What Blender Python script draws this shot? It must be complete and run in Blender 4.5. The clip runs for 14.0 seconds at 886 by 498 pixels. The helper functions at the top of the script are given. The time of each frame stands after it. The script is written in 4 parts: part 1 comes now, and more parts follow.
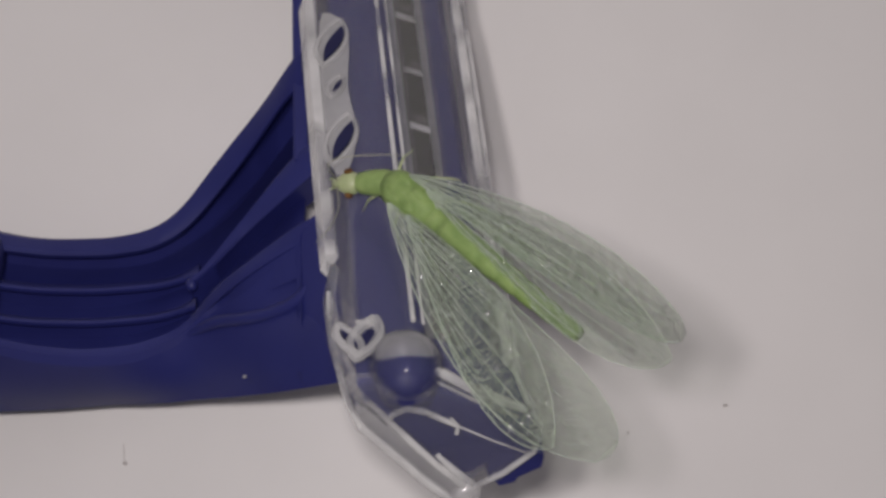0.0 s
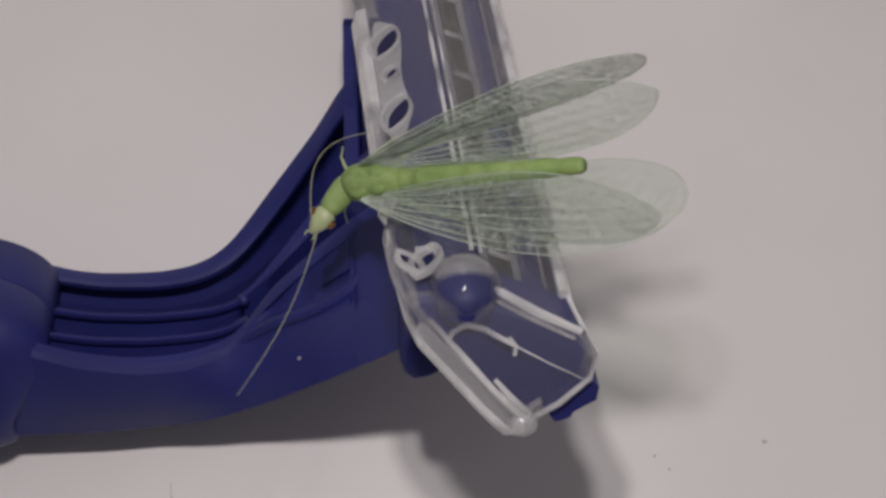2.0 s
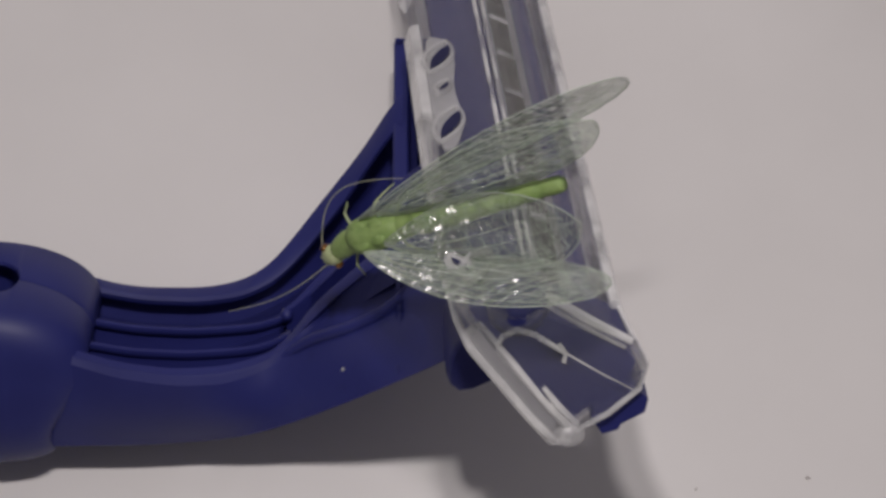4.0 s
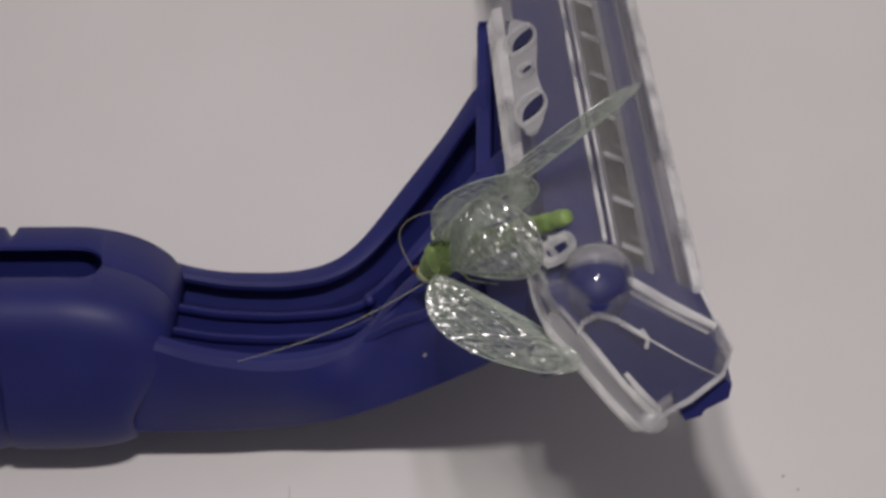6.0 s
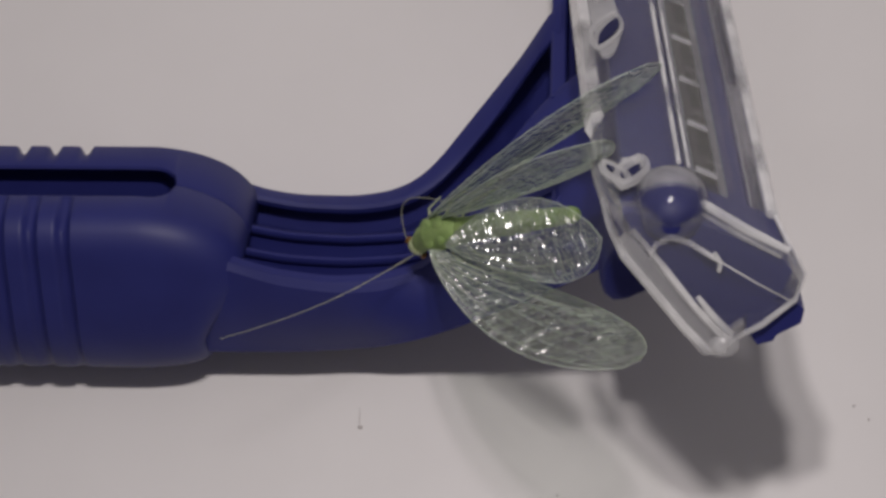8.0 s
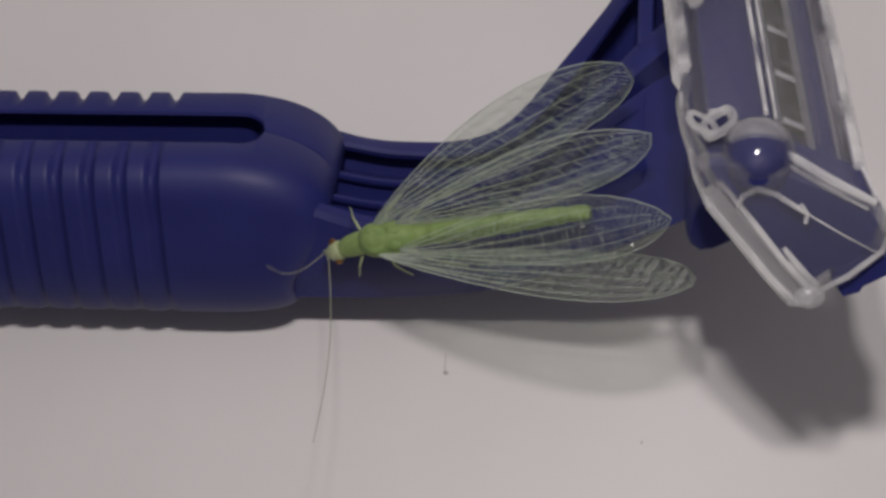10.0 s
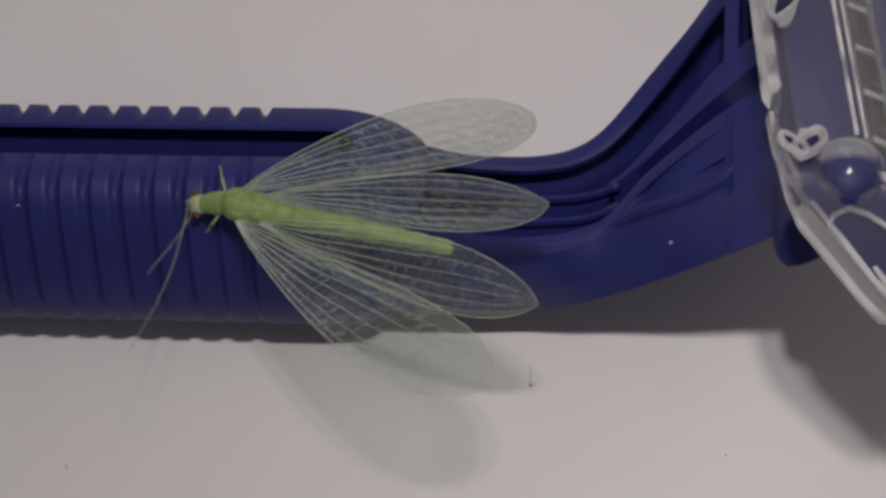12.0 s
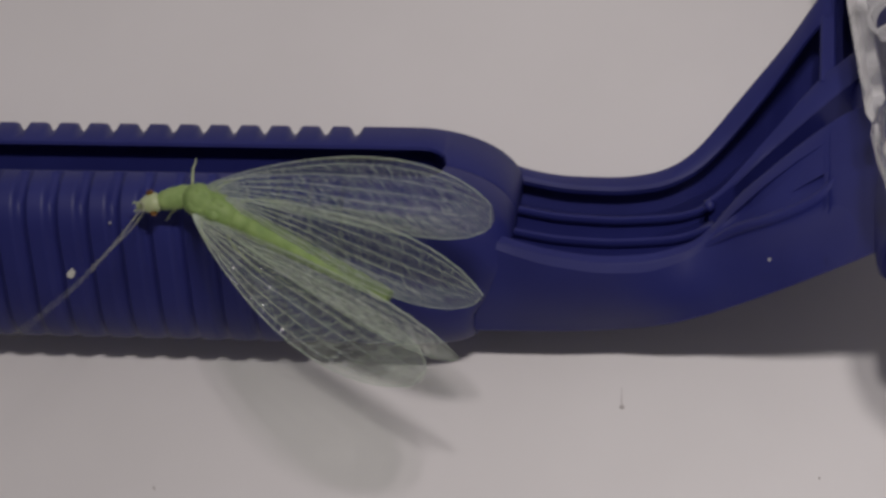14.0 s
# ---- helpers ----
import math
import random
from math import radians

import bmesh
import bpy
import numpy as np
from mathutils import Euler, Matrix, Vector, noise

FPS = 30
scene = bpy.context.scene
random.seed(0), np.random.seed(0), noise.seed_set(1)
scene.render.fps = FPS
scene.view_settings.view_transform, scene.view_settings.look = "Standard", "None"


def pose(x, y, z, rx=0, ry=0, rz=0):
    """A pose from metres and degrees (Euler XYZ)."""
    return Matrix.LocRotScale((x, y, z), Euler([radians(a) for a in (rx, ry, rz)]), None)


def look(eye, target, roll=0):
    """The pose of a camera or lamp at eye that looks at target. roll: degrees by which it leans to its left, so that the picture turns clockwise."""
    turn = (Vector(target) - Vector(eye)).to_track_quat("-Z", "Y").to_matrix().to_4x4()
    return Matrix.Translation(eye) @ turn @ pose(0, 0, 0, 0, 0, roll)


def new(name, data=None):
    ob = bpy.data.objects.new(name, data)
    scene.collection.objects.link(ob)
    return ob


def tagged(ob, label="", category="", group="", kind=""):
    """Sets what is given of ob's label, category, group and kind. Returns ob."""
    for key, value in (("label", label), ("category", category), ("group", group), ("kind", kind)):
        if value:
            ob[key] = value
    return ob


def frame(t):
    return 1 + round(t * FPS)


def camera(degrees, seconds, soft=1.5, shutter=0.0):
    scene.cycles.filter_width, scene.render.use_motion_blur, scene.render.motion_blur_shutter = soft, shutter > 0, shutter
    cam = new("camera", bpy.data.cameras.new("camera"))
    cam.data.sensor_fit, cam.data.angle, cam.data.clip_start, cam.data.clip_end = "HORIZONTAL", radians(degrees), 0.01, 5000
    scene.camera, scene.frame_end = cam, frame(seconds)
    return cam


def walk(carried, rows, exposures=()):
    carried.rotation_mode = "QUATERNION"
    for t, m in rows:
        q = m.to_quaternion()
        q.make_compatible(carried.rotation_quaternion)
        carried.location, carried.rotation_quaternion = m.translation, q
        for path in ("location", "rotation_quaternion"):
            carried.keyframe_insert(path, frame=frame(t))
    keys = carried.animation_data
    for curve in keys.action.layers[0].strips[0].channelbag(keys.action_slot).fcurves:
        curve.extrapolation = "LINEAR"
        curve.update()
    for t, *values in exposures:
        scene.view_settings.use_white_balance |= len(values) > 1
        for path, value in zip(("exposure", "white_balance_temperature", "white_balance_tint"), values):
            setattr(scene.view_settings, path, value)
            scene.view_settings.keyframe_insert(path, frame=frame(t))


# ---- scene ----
# A disposable razor on a white table top and a green lacewing that walks along it.
# All sizes below are in millimetres, scaled to metres by MM.
MM = 0.001

# ---- camera ----
cam = camera(20.0, 14.0, soft=3.2, shutter=0.5)
walk(cam, [
    (0, pose(0.02841, 0.00007, 0.11735, 3.56, 0.36, -1.76)),
    (0.5, pose(0.02799, -0.00425, 0.11704, 5.98, 0.24, -1.34)),
    (1, pose(0.02800, -0.01090, 0.11656, 9.55, 0.25, -1.01)),
    (1.5, pose(0.02713, -0.01805, 0.11542, 13.02, 0.08, -2.28)),
    (2, pose(0.02487, -0.02122, 0.11716, 14.76, -0.00, -2.01)),
    (2.5, pose(0.02568, -0.02205, 0.11588, 15.04, 0.50, -1.89)),
    (3, pose(0.02422, -0.02342, 0.11533, 15.92, 0.02, -1.27)),
    (5.5, pose(0.02342, -0.02503, 0.11473, 17.54, 0.98, 0.20)),
    (6, pose(0.02420, -0.02445, 0.11442, 16.85, 2.10, 0.31)),
    (6.5, pose(0.02377, -0.02433, 0.11464, 16.16, 2.17, 0.44)),
    (7, pose(0.02357, -0.02487, 0.11477, 16.08, 2.46, 0.83)),
    (7.5, pose(0.02437, -0.02514, 0.11384, 15.93, 3.12, 1.28)),
    (8, pose(0.02417, -0.02524, 0.11421, 15.59, 3.46, 1.51)),
    (8.5, pose(0.02424, -0.02527, 0.11427, 15.24, 3.96, 1.74)),
    (9, pose(0.02396, -0.02521, 0.11460, 14.71, 4.24, 1.88)),
    (11.5, pose(0.02428, -0.02427, 0.11509, 14.03, 6.42, 2.82)),
    (12, pose(0.02273, -0.02443, 0.11633, 14.14, 6.39, 2.76)),
    (12.5, pose(0.02314, -0.02385, 0.11629, 14.35, 7.41, 3.03)),
    (13, pose(0.02441, -0.02393, 0.11558, 14.60, 8.58, 3.64)),
    (13.5, pose(0.02411, -0.02320, 0.11593, 14.28, 9.06, 3.48)),
    (14, pose(0.02041, -0.02606, 0.11561, 15.49, 7.26, 3.20)),
], exposures=[(0, 0.02), (3, 0.06), (9, 0.04), (11.5, -0.06), (14, -0.06)])

# ---- light ----
world = bpy.data.worlds.new("room_light")
world.use_nodes = True
scene.world = world
bg = world.node_tree.nodes["Background"]
bg.inputs["Strength"].default_value = 0.26
# unseen surroundings, graded by hand: bright on the far side, dark behind the camera
co = world.node_tree.nodes.new("ShaderNodeTexCoord")
split = world.node_tree.nodes.new("ShaderNodeSeparateXYZ")
room = world.node_tree.nodes.new("ShaderNodeValToRGB")
shift = world.node_tree.nodes.new("ShaderNodeMath")
shift.operation = "MULTIPLY_ADD"
shift.inputs[1].default_value, shift.inputs[2].default_value = 0.5, 0.5
world.node_tree.links.new(co.outputs["Generated"], split.inputs[0])
world.node_tree.links.new(split.outputs["Y"], shift.inputs[0])
world.node_tree.links.new(shift.outputs[0], room.inputs["Fac"])
world.node_tree.links.new(room.outputs["Color"], bg.inputs["Color"])
room.color_ramp.elements[0].position, room.color_ramp.elements[0].color = 0.15, (0.15, 0.135, 0.15, 1)
room.color_ramp.elements[1].position, room.color_ramp.elements[1].color = 0.80, (1.0, 0.925, 0.97, 1)


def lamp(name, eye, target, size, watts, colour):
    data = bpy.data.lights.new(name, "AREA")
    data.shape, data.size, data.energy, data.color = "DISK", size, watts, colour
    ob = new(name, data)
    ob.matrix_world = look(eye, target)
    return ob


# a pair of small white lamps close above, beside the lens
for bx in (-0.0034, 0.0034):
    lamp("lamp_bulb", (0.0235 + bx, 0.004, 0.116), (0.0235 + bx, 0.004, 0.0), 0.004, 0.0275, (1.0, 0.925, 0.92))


# ---- materials ----
def material(name):
    m = bpy.data.materials.new(name)
    m.use_nodes = True
    nt = m.node_tree
    return m, nt, nt.nodes["Principled BSDF"]


def noise_tex(nt, scale, detail=4.0, rough=0.55):
    co = nt.nodes.new("ShaderNodeTexCoord")
    n = nt.nodes.new("ShaderNodeTexNoise")
    n.inputs["Scale"].default_value = scale
    n.inputs["Detail"].default_value = detail
    n.inputs["Roughness"].default_value = rough
    nt.links.new(co.outputs["Object"], n.inputs["Vector"])
    return n


def ramp(nt, fac, stops):
    r = nt.nodes.new("ShaderNodeValToRGB")
    e = r.color_ramp.elements
    while len(e) < len(stops):
        e.new(0.5)
    for k, (pos, col) in zip(e, stops):
        k.position, k.color = pos, (*col, 1)
    nt.links.new(fac, r.inputs["Fac"])
    return r


def bump(nt, bsdf, height, strength, distance):
    b = nt.nodes.new("ShaderNodeBump")
    b.inputs["Strength"].default_value = strength
    b.inputs["Distance"].default_value = distance
    nt.links.new(height, b.inputs["Height"])
    nt.links.new(b.outputs["Normal"], bsdf.inputs["Normal"])


def solid(name, c1, c2, rough, scale, metal=0.0, bump_mm=0.0, spec=0.5):
    m, nt, p = material(name)
    n = noise_tex(nt, scale)
    r = ramp(nt, n.outputs["Fac"], [(0.3, c1), (0.7, c2)])
    nt.links.new(r.outputs["Color"], p.inputs["Base Color"])
    p.inputs["Roughness"].default_value = rough
    p.inputs["Metallic"].default_value = metal
    p.inputs["Specular IOR Level"].default_value = spec
    if bump_mm:
        f = noise_tex(nt, scale * 6)
        bump(nt, p, f.outputs["Fac"], 0.5, bump_mm * MM)
    return m


TABLE = solid("white_laminate", (0.76, 0.74, 0.72), (0.82, 0.80, 0.78), 0.45, 60, bump_mm=0.02)
BLUE = solid("blue_plastic", (0.0175, 0.021, 0.135), (0.023, 0.028, 0.165), 0.5, 250, bump_mm=0.012, spec=0.42)
STEEL = solid("blade_steel", (0.32, 0.33, 0.34), (0.45, 0.46, 0.47), 0.35, 900, metal=0.8)
STRIP = solid("dark_strip", (0.012, 0.013, 0.010), (0.06, 0.064, 0.045), 0.6, 1400)
# darker copy of the blue plastic, for the shade inside the clip slots
SLOT_SHADE = solid("painted_slot_shade", (0.006, 0.007, 0.05), (0.010, 0.012, 0.07), 0.6, 900)
SPECK = solid("dust", (0.48, 0.45, 0.43), (0.62, 0.59, 0.57), 0.9, 3000)
PALE_DUST = solid("pale_dust", (0.26, 0.26, 0.30), (0.42, 0.42, 0.45), 0.8, 3000)
CRUMB = solid("crumb", (0.55, 0.55, 0.48), (0.75, 0.75, 0.66), 0.8, 3000)


def clear_plastic(name, solid_part, clarity):
    m, nt, p = material(name)
    p.inputs["Base Color"].default_value = (0.97, 0.97, 0.98, 1)
    p.inputs["Roughness"].default_value = 0.03
    p.inputs["Transmission Weight"].default_value = clarity
    p.inputs["IOR"].default_value = 1.47
    n = noise_tex(nt, 500, 2)
    bump(nt, p, n.outputs["Fac"], 0.10, 0.05 * MM)
    t = nt.nodes.new("ShaderNodeBsdfTransparent")
    t.inputs["Color"].default_value = (0.96, 0.96, 0.97, 1)
    mix = nt.nodes.new("ShaderNodeMixShader")
    mix.inputs["Fac"].default_value = solid_part
    nt.links.new(t.outputs[0], mix.inputs[1])
    nt.links.new(p.outputs[0], mix.inputs[2])
    nt.links.new(mix.outputs[0], nt.nodes["Material Output"].inputs["Surface"])
    return m


def coated(m):
    """A hard gloss that shows the lamp and the bright far side."""
    p = m.node_tree.nodes["Principled BSDF"]
    p.inputs["IOR"].default_value = 1.6
    p.inputs["Coat Weight"].default_value = 1.0
    p.inputs["Coat IOR"].default_value = 1.7
    p.inputs["Coat Roughness"].default_value = 0.10
    return m


CLEAR = clear_plastic("clear_plastic", 0.19, 0.86)
# whitish scatter in the end wall stands in for reflections on it
END_HAZE = clear_plastic("clear_plastic_end", 0.5, 0.86)
GLASS = coated(clear_plastic("clear_plastic_solid", 0.55, 0.97))


def cloudy(name, c, mixed):
    """Pale see-through moulding: part of it scatters, the rest lets light by."""
    m, nt, p = material(name)
    n = noise_tex(nt, 900, 3)
    r = ramp(nt, n.outputs["Fac"], [(0.3, c), (0.7, tuple(min(1, v * 1.15) for v in c))])
    nt.links.new(r.outputs["Color"], p.inputs["Base Color"])
    p.inputs["Roughness"].default_value = 0.25
    t = nt.nodes.new("ShaderNodeBsdfTransparent")
    mix = nt.nodes.new("ShaderNodeMixShader")
    mix.inputs["Fac"].default_value = mixed
    nt.links.new(t.outputs[0], mix.inputs[1])
    nt.links.new(p.outputs[0], mix.inputs[2])
    nt.links.new(mix.outputs[0], nt.nodes["Material Output"].inputs["Surface"])
    return m


CLOUDY = cloudy("cloudy_plastic", (0.70, 0.70, 0.70), 0.54)
HAZY = cloudy("hazy_plastic", (0.66, 0.66, 0.66), 0.40)
BOSS = coated(clear_plastic("clear_plastic_boss", 0.5, 0.97))
for node in BOSS.node_tree.nodes:
    if node.type == "TEX_NOISE":
        node.inputs["Scale"].default_value = 1500
    if node.type == "BUMP":
        node.inputs["Strength"].default_value = 0.8
        node.inputs["Distance"].default_value = 0.12 * MM
        BOSS.node_tree.links.new(node.outputs["Normal"], BOSS.node_tree.nodes["Principled BSDF"].inputs["Coat Normal"])


def gleam_plastic():
    m, nt, p = material("white_gleam_plastic")
    n = noise_tex(nt, 700, 3)
    r = ramp(nt, n.outputs["Fac"], [(0.3, (0.76, 0.76, 0.76)), (0.7, (0.92, 0.92, 0.91))])
    nt.links.new(r.outputs["Color"], p.inputs["Base Color"])
    p.inputs["Roughness"].default_value = 0.16
    p.inputs["Transmission Weight"].default_value = 0.12
    p.inputs["IOR"].default_value = 1.47
    bump(nt, p, n.outputs["Fac"], 0.5, 0.12 * MM)
    p.inputs["Coat Weight"].default_value = 1.0
    p.inputs["Coat IOR"].default_value = 1.7
    p.inputs["Coat Roughness"].default_value = 0.14
    nt.links.new(nt.nodes["Bump"].outputs["Normal"], p.inputs["Coat Normal"])
    # white streaks in the colour stand in for light caught in clear edges
    streak = noise_tex(nt, 320, 1)
    clear = ramp(nt, streak.outputs["Fac"], [(0.36, (0.20, 0.20, 0.20)), (0.58, (0.94, 0.94, 0.94))])
    t = nt.nodes.new("ShaderNodeBsdfTransparent")
    mix = nt.nodes.new("ShaderNodeMixShader")
    nt.links.new(clear.outputs["Color"], mix.inputs["Fac"])
    nt.links.new(t.outputs[0], mix.inputs[1])
    nt.links.new(p.outputs[0], mix.inputs[2])
    nt.links.new(mix.outputs[0], nt.nodes["Material Output"].inputs["Surface"])
    return m


EDGE = gleam_plastic()


def insect_skin(name, c1, c2, rough=0.4):
    m, nt, p = material(name)
    n = noise_tex(nt, 1500, 4)
    r = ramp(nt, n.outputs["Fac"], [(0.25, c1), (0.75, c2)])
    nt.links.new(r.outputs["Color"], p.inputs["Base Color"])
    p.inputs["Roughness"].default_value = rough
    p.inputs["Subsurface Weight"].default_value = 0.15
    p.inputs["Subsurface Radius"].default_value = (0.0003, 0.0004, 0.00015)
    bump(nt, p, n.outputs["Fac"], 0.5, 0.14 * MM)
    return m


BODY = insect_skin("green_insect_skin", (0.175, 0.275, 0.08), (0.30, 0.41, 0.145), 0.65)
PALE = insect_skin("pale_green_skin", (0.34, 0.42, 0.20), (0.48, 0.53, 0.31))
ANTENNA = insect_skin("antenna_skin", (0.25, 0.26, 0.20), (0.40, 0.40, 0.31), 0.5)
VEIN = insect_skin("wing_vein", (0.42, 0.50, 0.41), (0.61, 0.67, 0.58), 0.22)
EYE = solid("golden_eye", (0.05, 0.02, 0.01), (0.34, 0.17, 0.05), 0.12, 3500, metal=0.5)


def wing_membrane():
    """Thin clear skin, wrinkled across its length, so that it glints in short streaks."""
    m, nt, p = material("wing_membrane")
    nt.nodes.remove(p)
    co = nt.nodes.new("ShaderNodeTexCoord")
    wave = nt.nodes.new("ShaderNodeTexWave")
    wave.inputs["Scale"].default_value = 640
    wave.inputs["Distortion"].default_value = 7.0
    wave.inputs["Detail"].default_value = 3.0
    wave.inputs["Detail Scale"].default_value = 1.6
    stretch = nt.nodes.new("ShaderNodeMapping")
    stretch.inputs["Scale"].default_value = (1.0, 0.3, 1.0)
    nt.links.new(co.outputs["Object"], stretch.inputs["Vector"])
    nt.links.new(stretch.outputs["Vector"], wave.inputs["Vector"])
    crease = noise_tex(nt, 2600, 3)
    height = nt.nodes.new("ShaderNodeMath")
    height.operation = "MULTIPLY_ADD"
    height.inputs[1].default_value = 0.3
    nt.links.new(crease.outputs["Fac"], height.inputs[0])
    nt.links.new(wave.outputs["Fac"], height.inputs[2])
    relief = nt.nodes.new("ShaderNodeBump")
    relief.inputs["Strength"].default_value = 0.9
    relief.inputs["Distance"].default_value = 0.62 * MM
    nt.links.new(height.outputs[0], relief.inputs["Height"])
    gloss = nt.nodes.new("ShaderNodeBsdfGlossy")
    gloss.inputs["Color"].default_value = (0.95, 0.97, 0.95, 1)
    gloss.inputs["Roughness"].default_value = 0.22
    nt.links.new(relief.outputs["Normal"], gloss.inputs["Normal"])
    clear = nt.nodes.new("ShaderNodeBsdfTransparent")
    clear.inputs["Color"].default_value = (0.93, 0.96, 0.92, 1)
    milky = nt.nodes.new("ShaderNodeBsdfDiffuse")
    tint = ramp(nt, crease.outputs["Fac"], [(0.3, (0.50, 0.58, 0.46)), (0.7, (0.72, 0.77, 0.68))])
    nt.links.new(tint.outputs["Color"], milky.inputs["Color"])
    patch = noise_tex(nt, 420, 3)
    share = ramp(nt, patch.outputs["Fac"], [(0.35, (0.025, 0.025, 0.025)), (0.68, (0.10, 0.10, 0.10))])
    skin = nt.nodes.new("ShaderNodeMixShader")
    nt.links.new(share.outputs["Color"], skin.inputs["Fac"])
    nt.links.new(clear.outputs[0], skin.inputs[1])
    nt.links.new(milky.outputs[0], skin.inputs[2])
    shine = nt.nodes.new("ShaderNodeMixShader")
    # the skin shines more where it is seen at a slant
    slant = nt.nodes.new("ShaderNodeLayerWeight")
    slant.inputs["Blend"].default_value = 0.5
    amount = ramp(nt, slant.outputs["Facing"], [(0.15, (0.05, 0.05, 0.05)), (0.4, (0.17, 0.17, 0.17)), (0.66, (0.55, 0.55, 0.55))])
    nt.links.new(amount.outputs["Color"], shine.inputs["Fac"])
    nt.links.new(skin.outputs[0], shine.inputs[1])
    nt.links.new(gloss.outputs[0], shine.inputs[2])
    nt.links.new(shine.outputs[0], nt.nodes["Material Output"].inputs["Surface"])
    return m


MEMBRANE = wing_membrane()


# ---- mesh helpers ----
def finish(bm, name, material, parent=None, smooth=True, angle=35):
    bmesh.ops.recalc_face_normals(bm, faces=bm.faces)
    me = bpy.data.meshes.new(name)
    bm.to_mesh(me)
    bm.free()
    me.materials.append(material)
    if smooth:
        me.shade_smooth()
        me.set_sharp_from_angle(angle=radians(angle))
    ob = new(name, me)
    ob.parent = parent
    return ob


def part(name, bm, material, parent, label="", smooth=True, angle=35):
    ob = finish(bm, name, material, parent, smooth, angle)
    if label:
        ob["label"] = label
    return ob


def empty(name, label, category, group=""):
    ob = new(name)
    ob.empty_display_size = 0.002
    return tagged(ob, label, category, group)


def curve_at(table, x):
    xs, ys = zip(*table)
    return float(np.interp(x, xs, ys))


def smooth_table(table, step=0.25, width=0.9):
    """The same table, resampled and rounded off at its corners."""
    xs, ys = zip(*table)
    g = np.arange(xs[0], xs[-1] + step / 2, step)
    v = np.interp(g, xs, ys)
    k = np.exp(-0.5 * (np.arange(-12, 13) * step / width) ** 2)
    padded = np.concatenate([np.full(12, v[0]), v, np.full(12, v[-1])])
    return list(zip(g, np.convolve(padded, k / k.sum(), "valid")))


def loft(bm, rings, close=True, caps=True):
    """A skin over rings of points in millimetres, all with the same count."""
    vs = [[bm.verts.new(Vector(p) * MM) for p in ring] for ring in rings]
    n = len(vs[0])
    for a, b in zip(vs, vs[1:]):
        for i in range(n if close else n - 1):
            j = (i + 1) % n
            bm.faces.new((a[i], a[j], b[j], b[i]))
    if caps:
        bm.faces.new(vs[0][::-1])
        bm.faces.new(vs[-1])
    return vs


def tube(bm, pts, radii, n=8):
    """A round tube through points, in millimetres."""
    pts = [Vector(p) for p in pts]
    rings = []
    for i, p in enumerate(pts):
        d = (pts[min(i + 1, len(pts) - 1)] - pts[max(i - 1, 0)]).normalized()
        u = d.orthogonal() if i == 0 else (u - d * u.dot(d))
        u.normalize()
        w = d.cross(u)
        r = radii[i] if hasattr(radii, "__len__") else radii
        rings.append([p + r * (math.cos(a) * u + math.sin(a) * w) for a in (2 * math.pi * k / n for k in range(n))])
    loft(bm, rings)


def blob(bm, centre, radii, seg=16, rings=10, turn=None):
    m = Matrix.Translation(Vector(centre) * MM) @ (turn or Matrix.Identity(4)) @ Matrix.Diagonal((radii[0] * MM, radii[1] * MM, radii[2] * MM, 1))
    bmesh.ops.create_uvsphere(bm, u_segments=seg, v_segments=rings, radius=1.0, matrix=m)


# ---- table ----
bm = bmesh.new()
bmesh.ops.create_cube(bm, size=1.0, matrix=Matrix.Translation((0, 0.2, -0.014)) @ Matrix.Diagonal((1.8, 1.1, 0.028, 1)))
bmesh.ops.bevel(bm, geom=bm.edges[:], offset=0.004, segments=3, affect="EDGES")
ground = finish(bm, "table_top", TABLE)
tagged(ground, "smooth white table top with faint specks", "table top", kind="structure")

# ---- razor ----
# The razor lies tilted on its side, on the edge of its grip and the far end of its head.
# It is modelled upright in its own space: x along the handle, y along the head.
LIE = pose(0, 0, -1.522 * MM, -43, 0, 0)
HANDLE = Matrix.Translation(Vector((0.63, -2.97, 2.0)) * MM) @ Matrix.Diagonal((0.97, 0.97, 0.97, 1))
razor = empty("disposable_razor", "dark blue plastic disposable razor lying on a white table top", "razor")
razor.matrix_basis = LIE


def ellipse_side(y0, zm, zb, half, sign, n=12, full=0.77):
    """Quarter of the rounded belly, from the wall's foot down to the keel."""
    drop = full * (zm - zb)
    return [(2 + sign * half * max(0.0, math.cos(a)) ** 0.77, zm - drop * max(0.0, math.sin(a)) ** 0.77) for a in (math.pi / 2 * k / n for k in range(n + 1))]


# The neck: curves along x that bound its faces, each a table of x and (y, z).
def rail(*points):
    ys = smooth_table([(p[0], p[1]) for p in points], width=0.5)
    zs = smooth_table([(p[0], p[2]) for p in points], width=0.5)
    return lambda x: Vector((curve_at(ys, x), curve_at(zs, x)))


LIP_OUT = rail((5, 2.85, 10.3), (7, 2.85, 9.75), (8.5, 2.85, 9.2), (9.9, 2.85, 8.96), (12.6, 2.85, 8.92), (14.2, 2.85, 9.2), (15.4, 2.9, 9.75), (16.3, 3.2, 10.5), (17.8, 4.1, 12.2), (20.3, 4.5, 15.45), (21.4, 4.5, 17.4), (21.9, 4.5, 18.3), (24.5, 4.5, 18.6))
LIP_IN = rail((5, 1.98, 10.1), (7.6, 1.98, 9.42), (10, 1.98, 8.9), (12.6, 1.98, 8.8), (14.6, 1.98, 9.1), (16.2, 2.3, 9.8), (17.2, 2.8, 10.7), (19.1, 3.5, 12.95), (21.3, 3.6, 16.5), (21.9, 3.6, 17.4), (24.5, 3.6, 17.8))
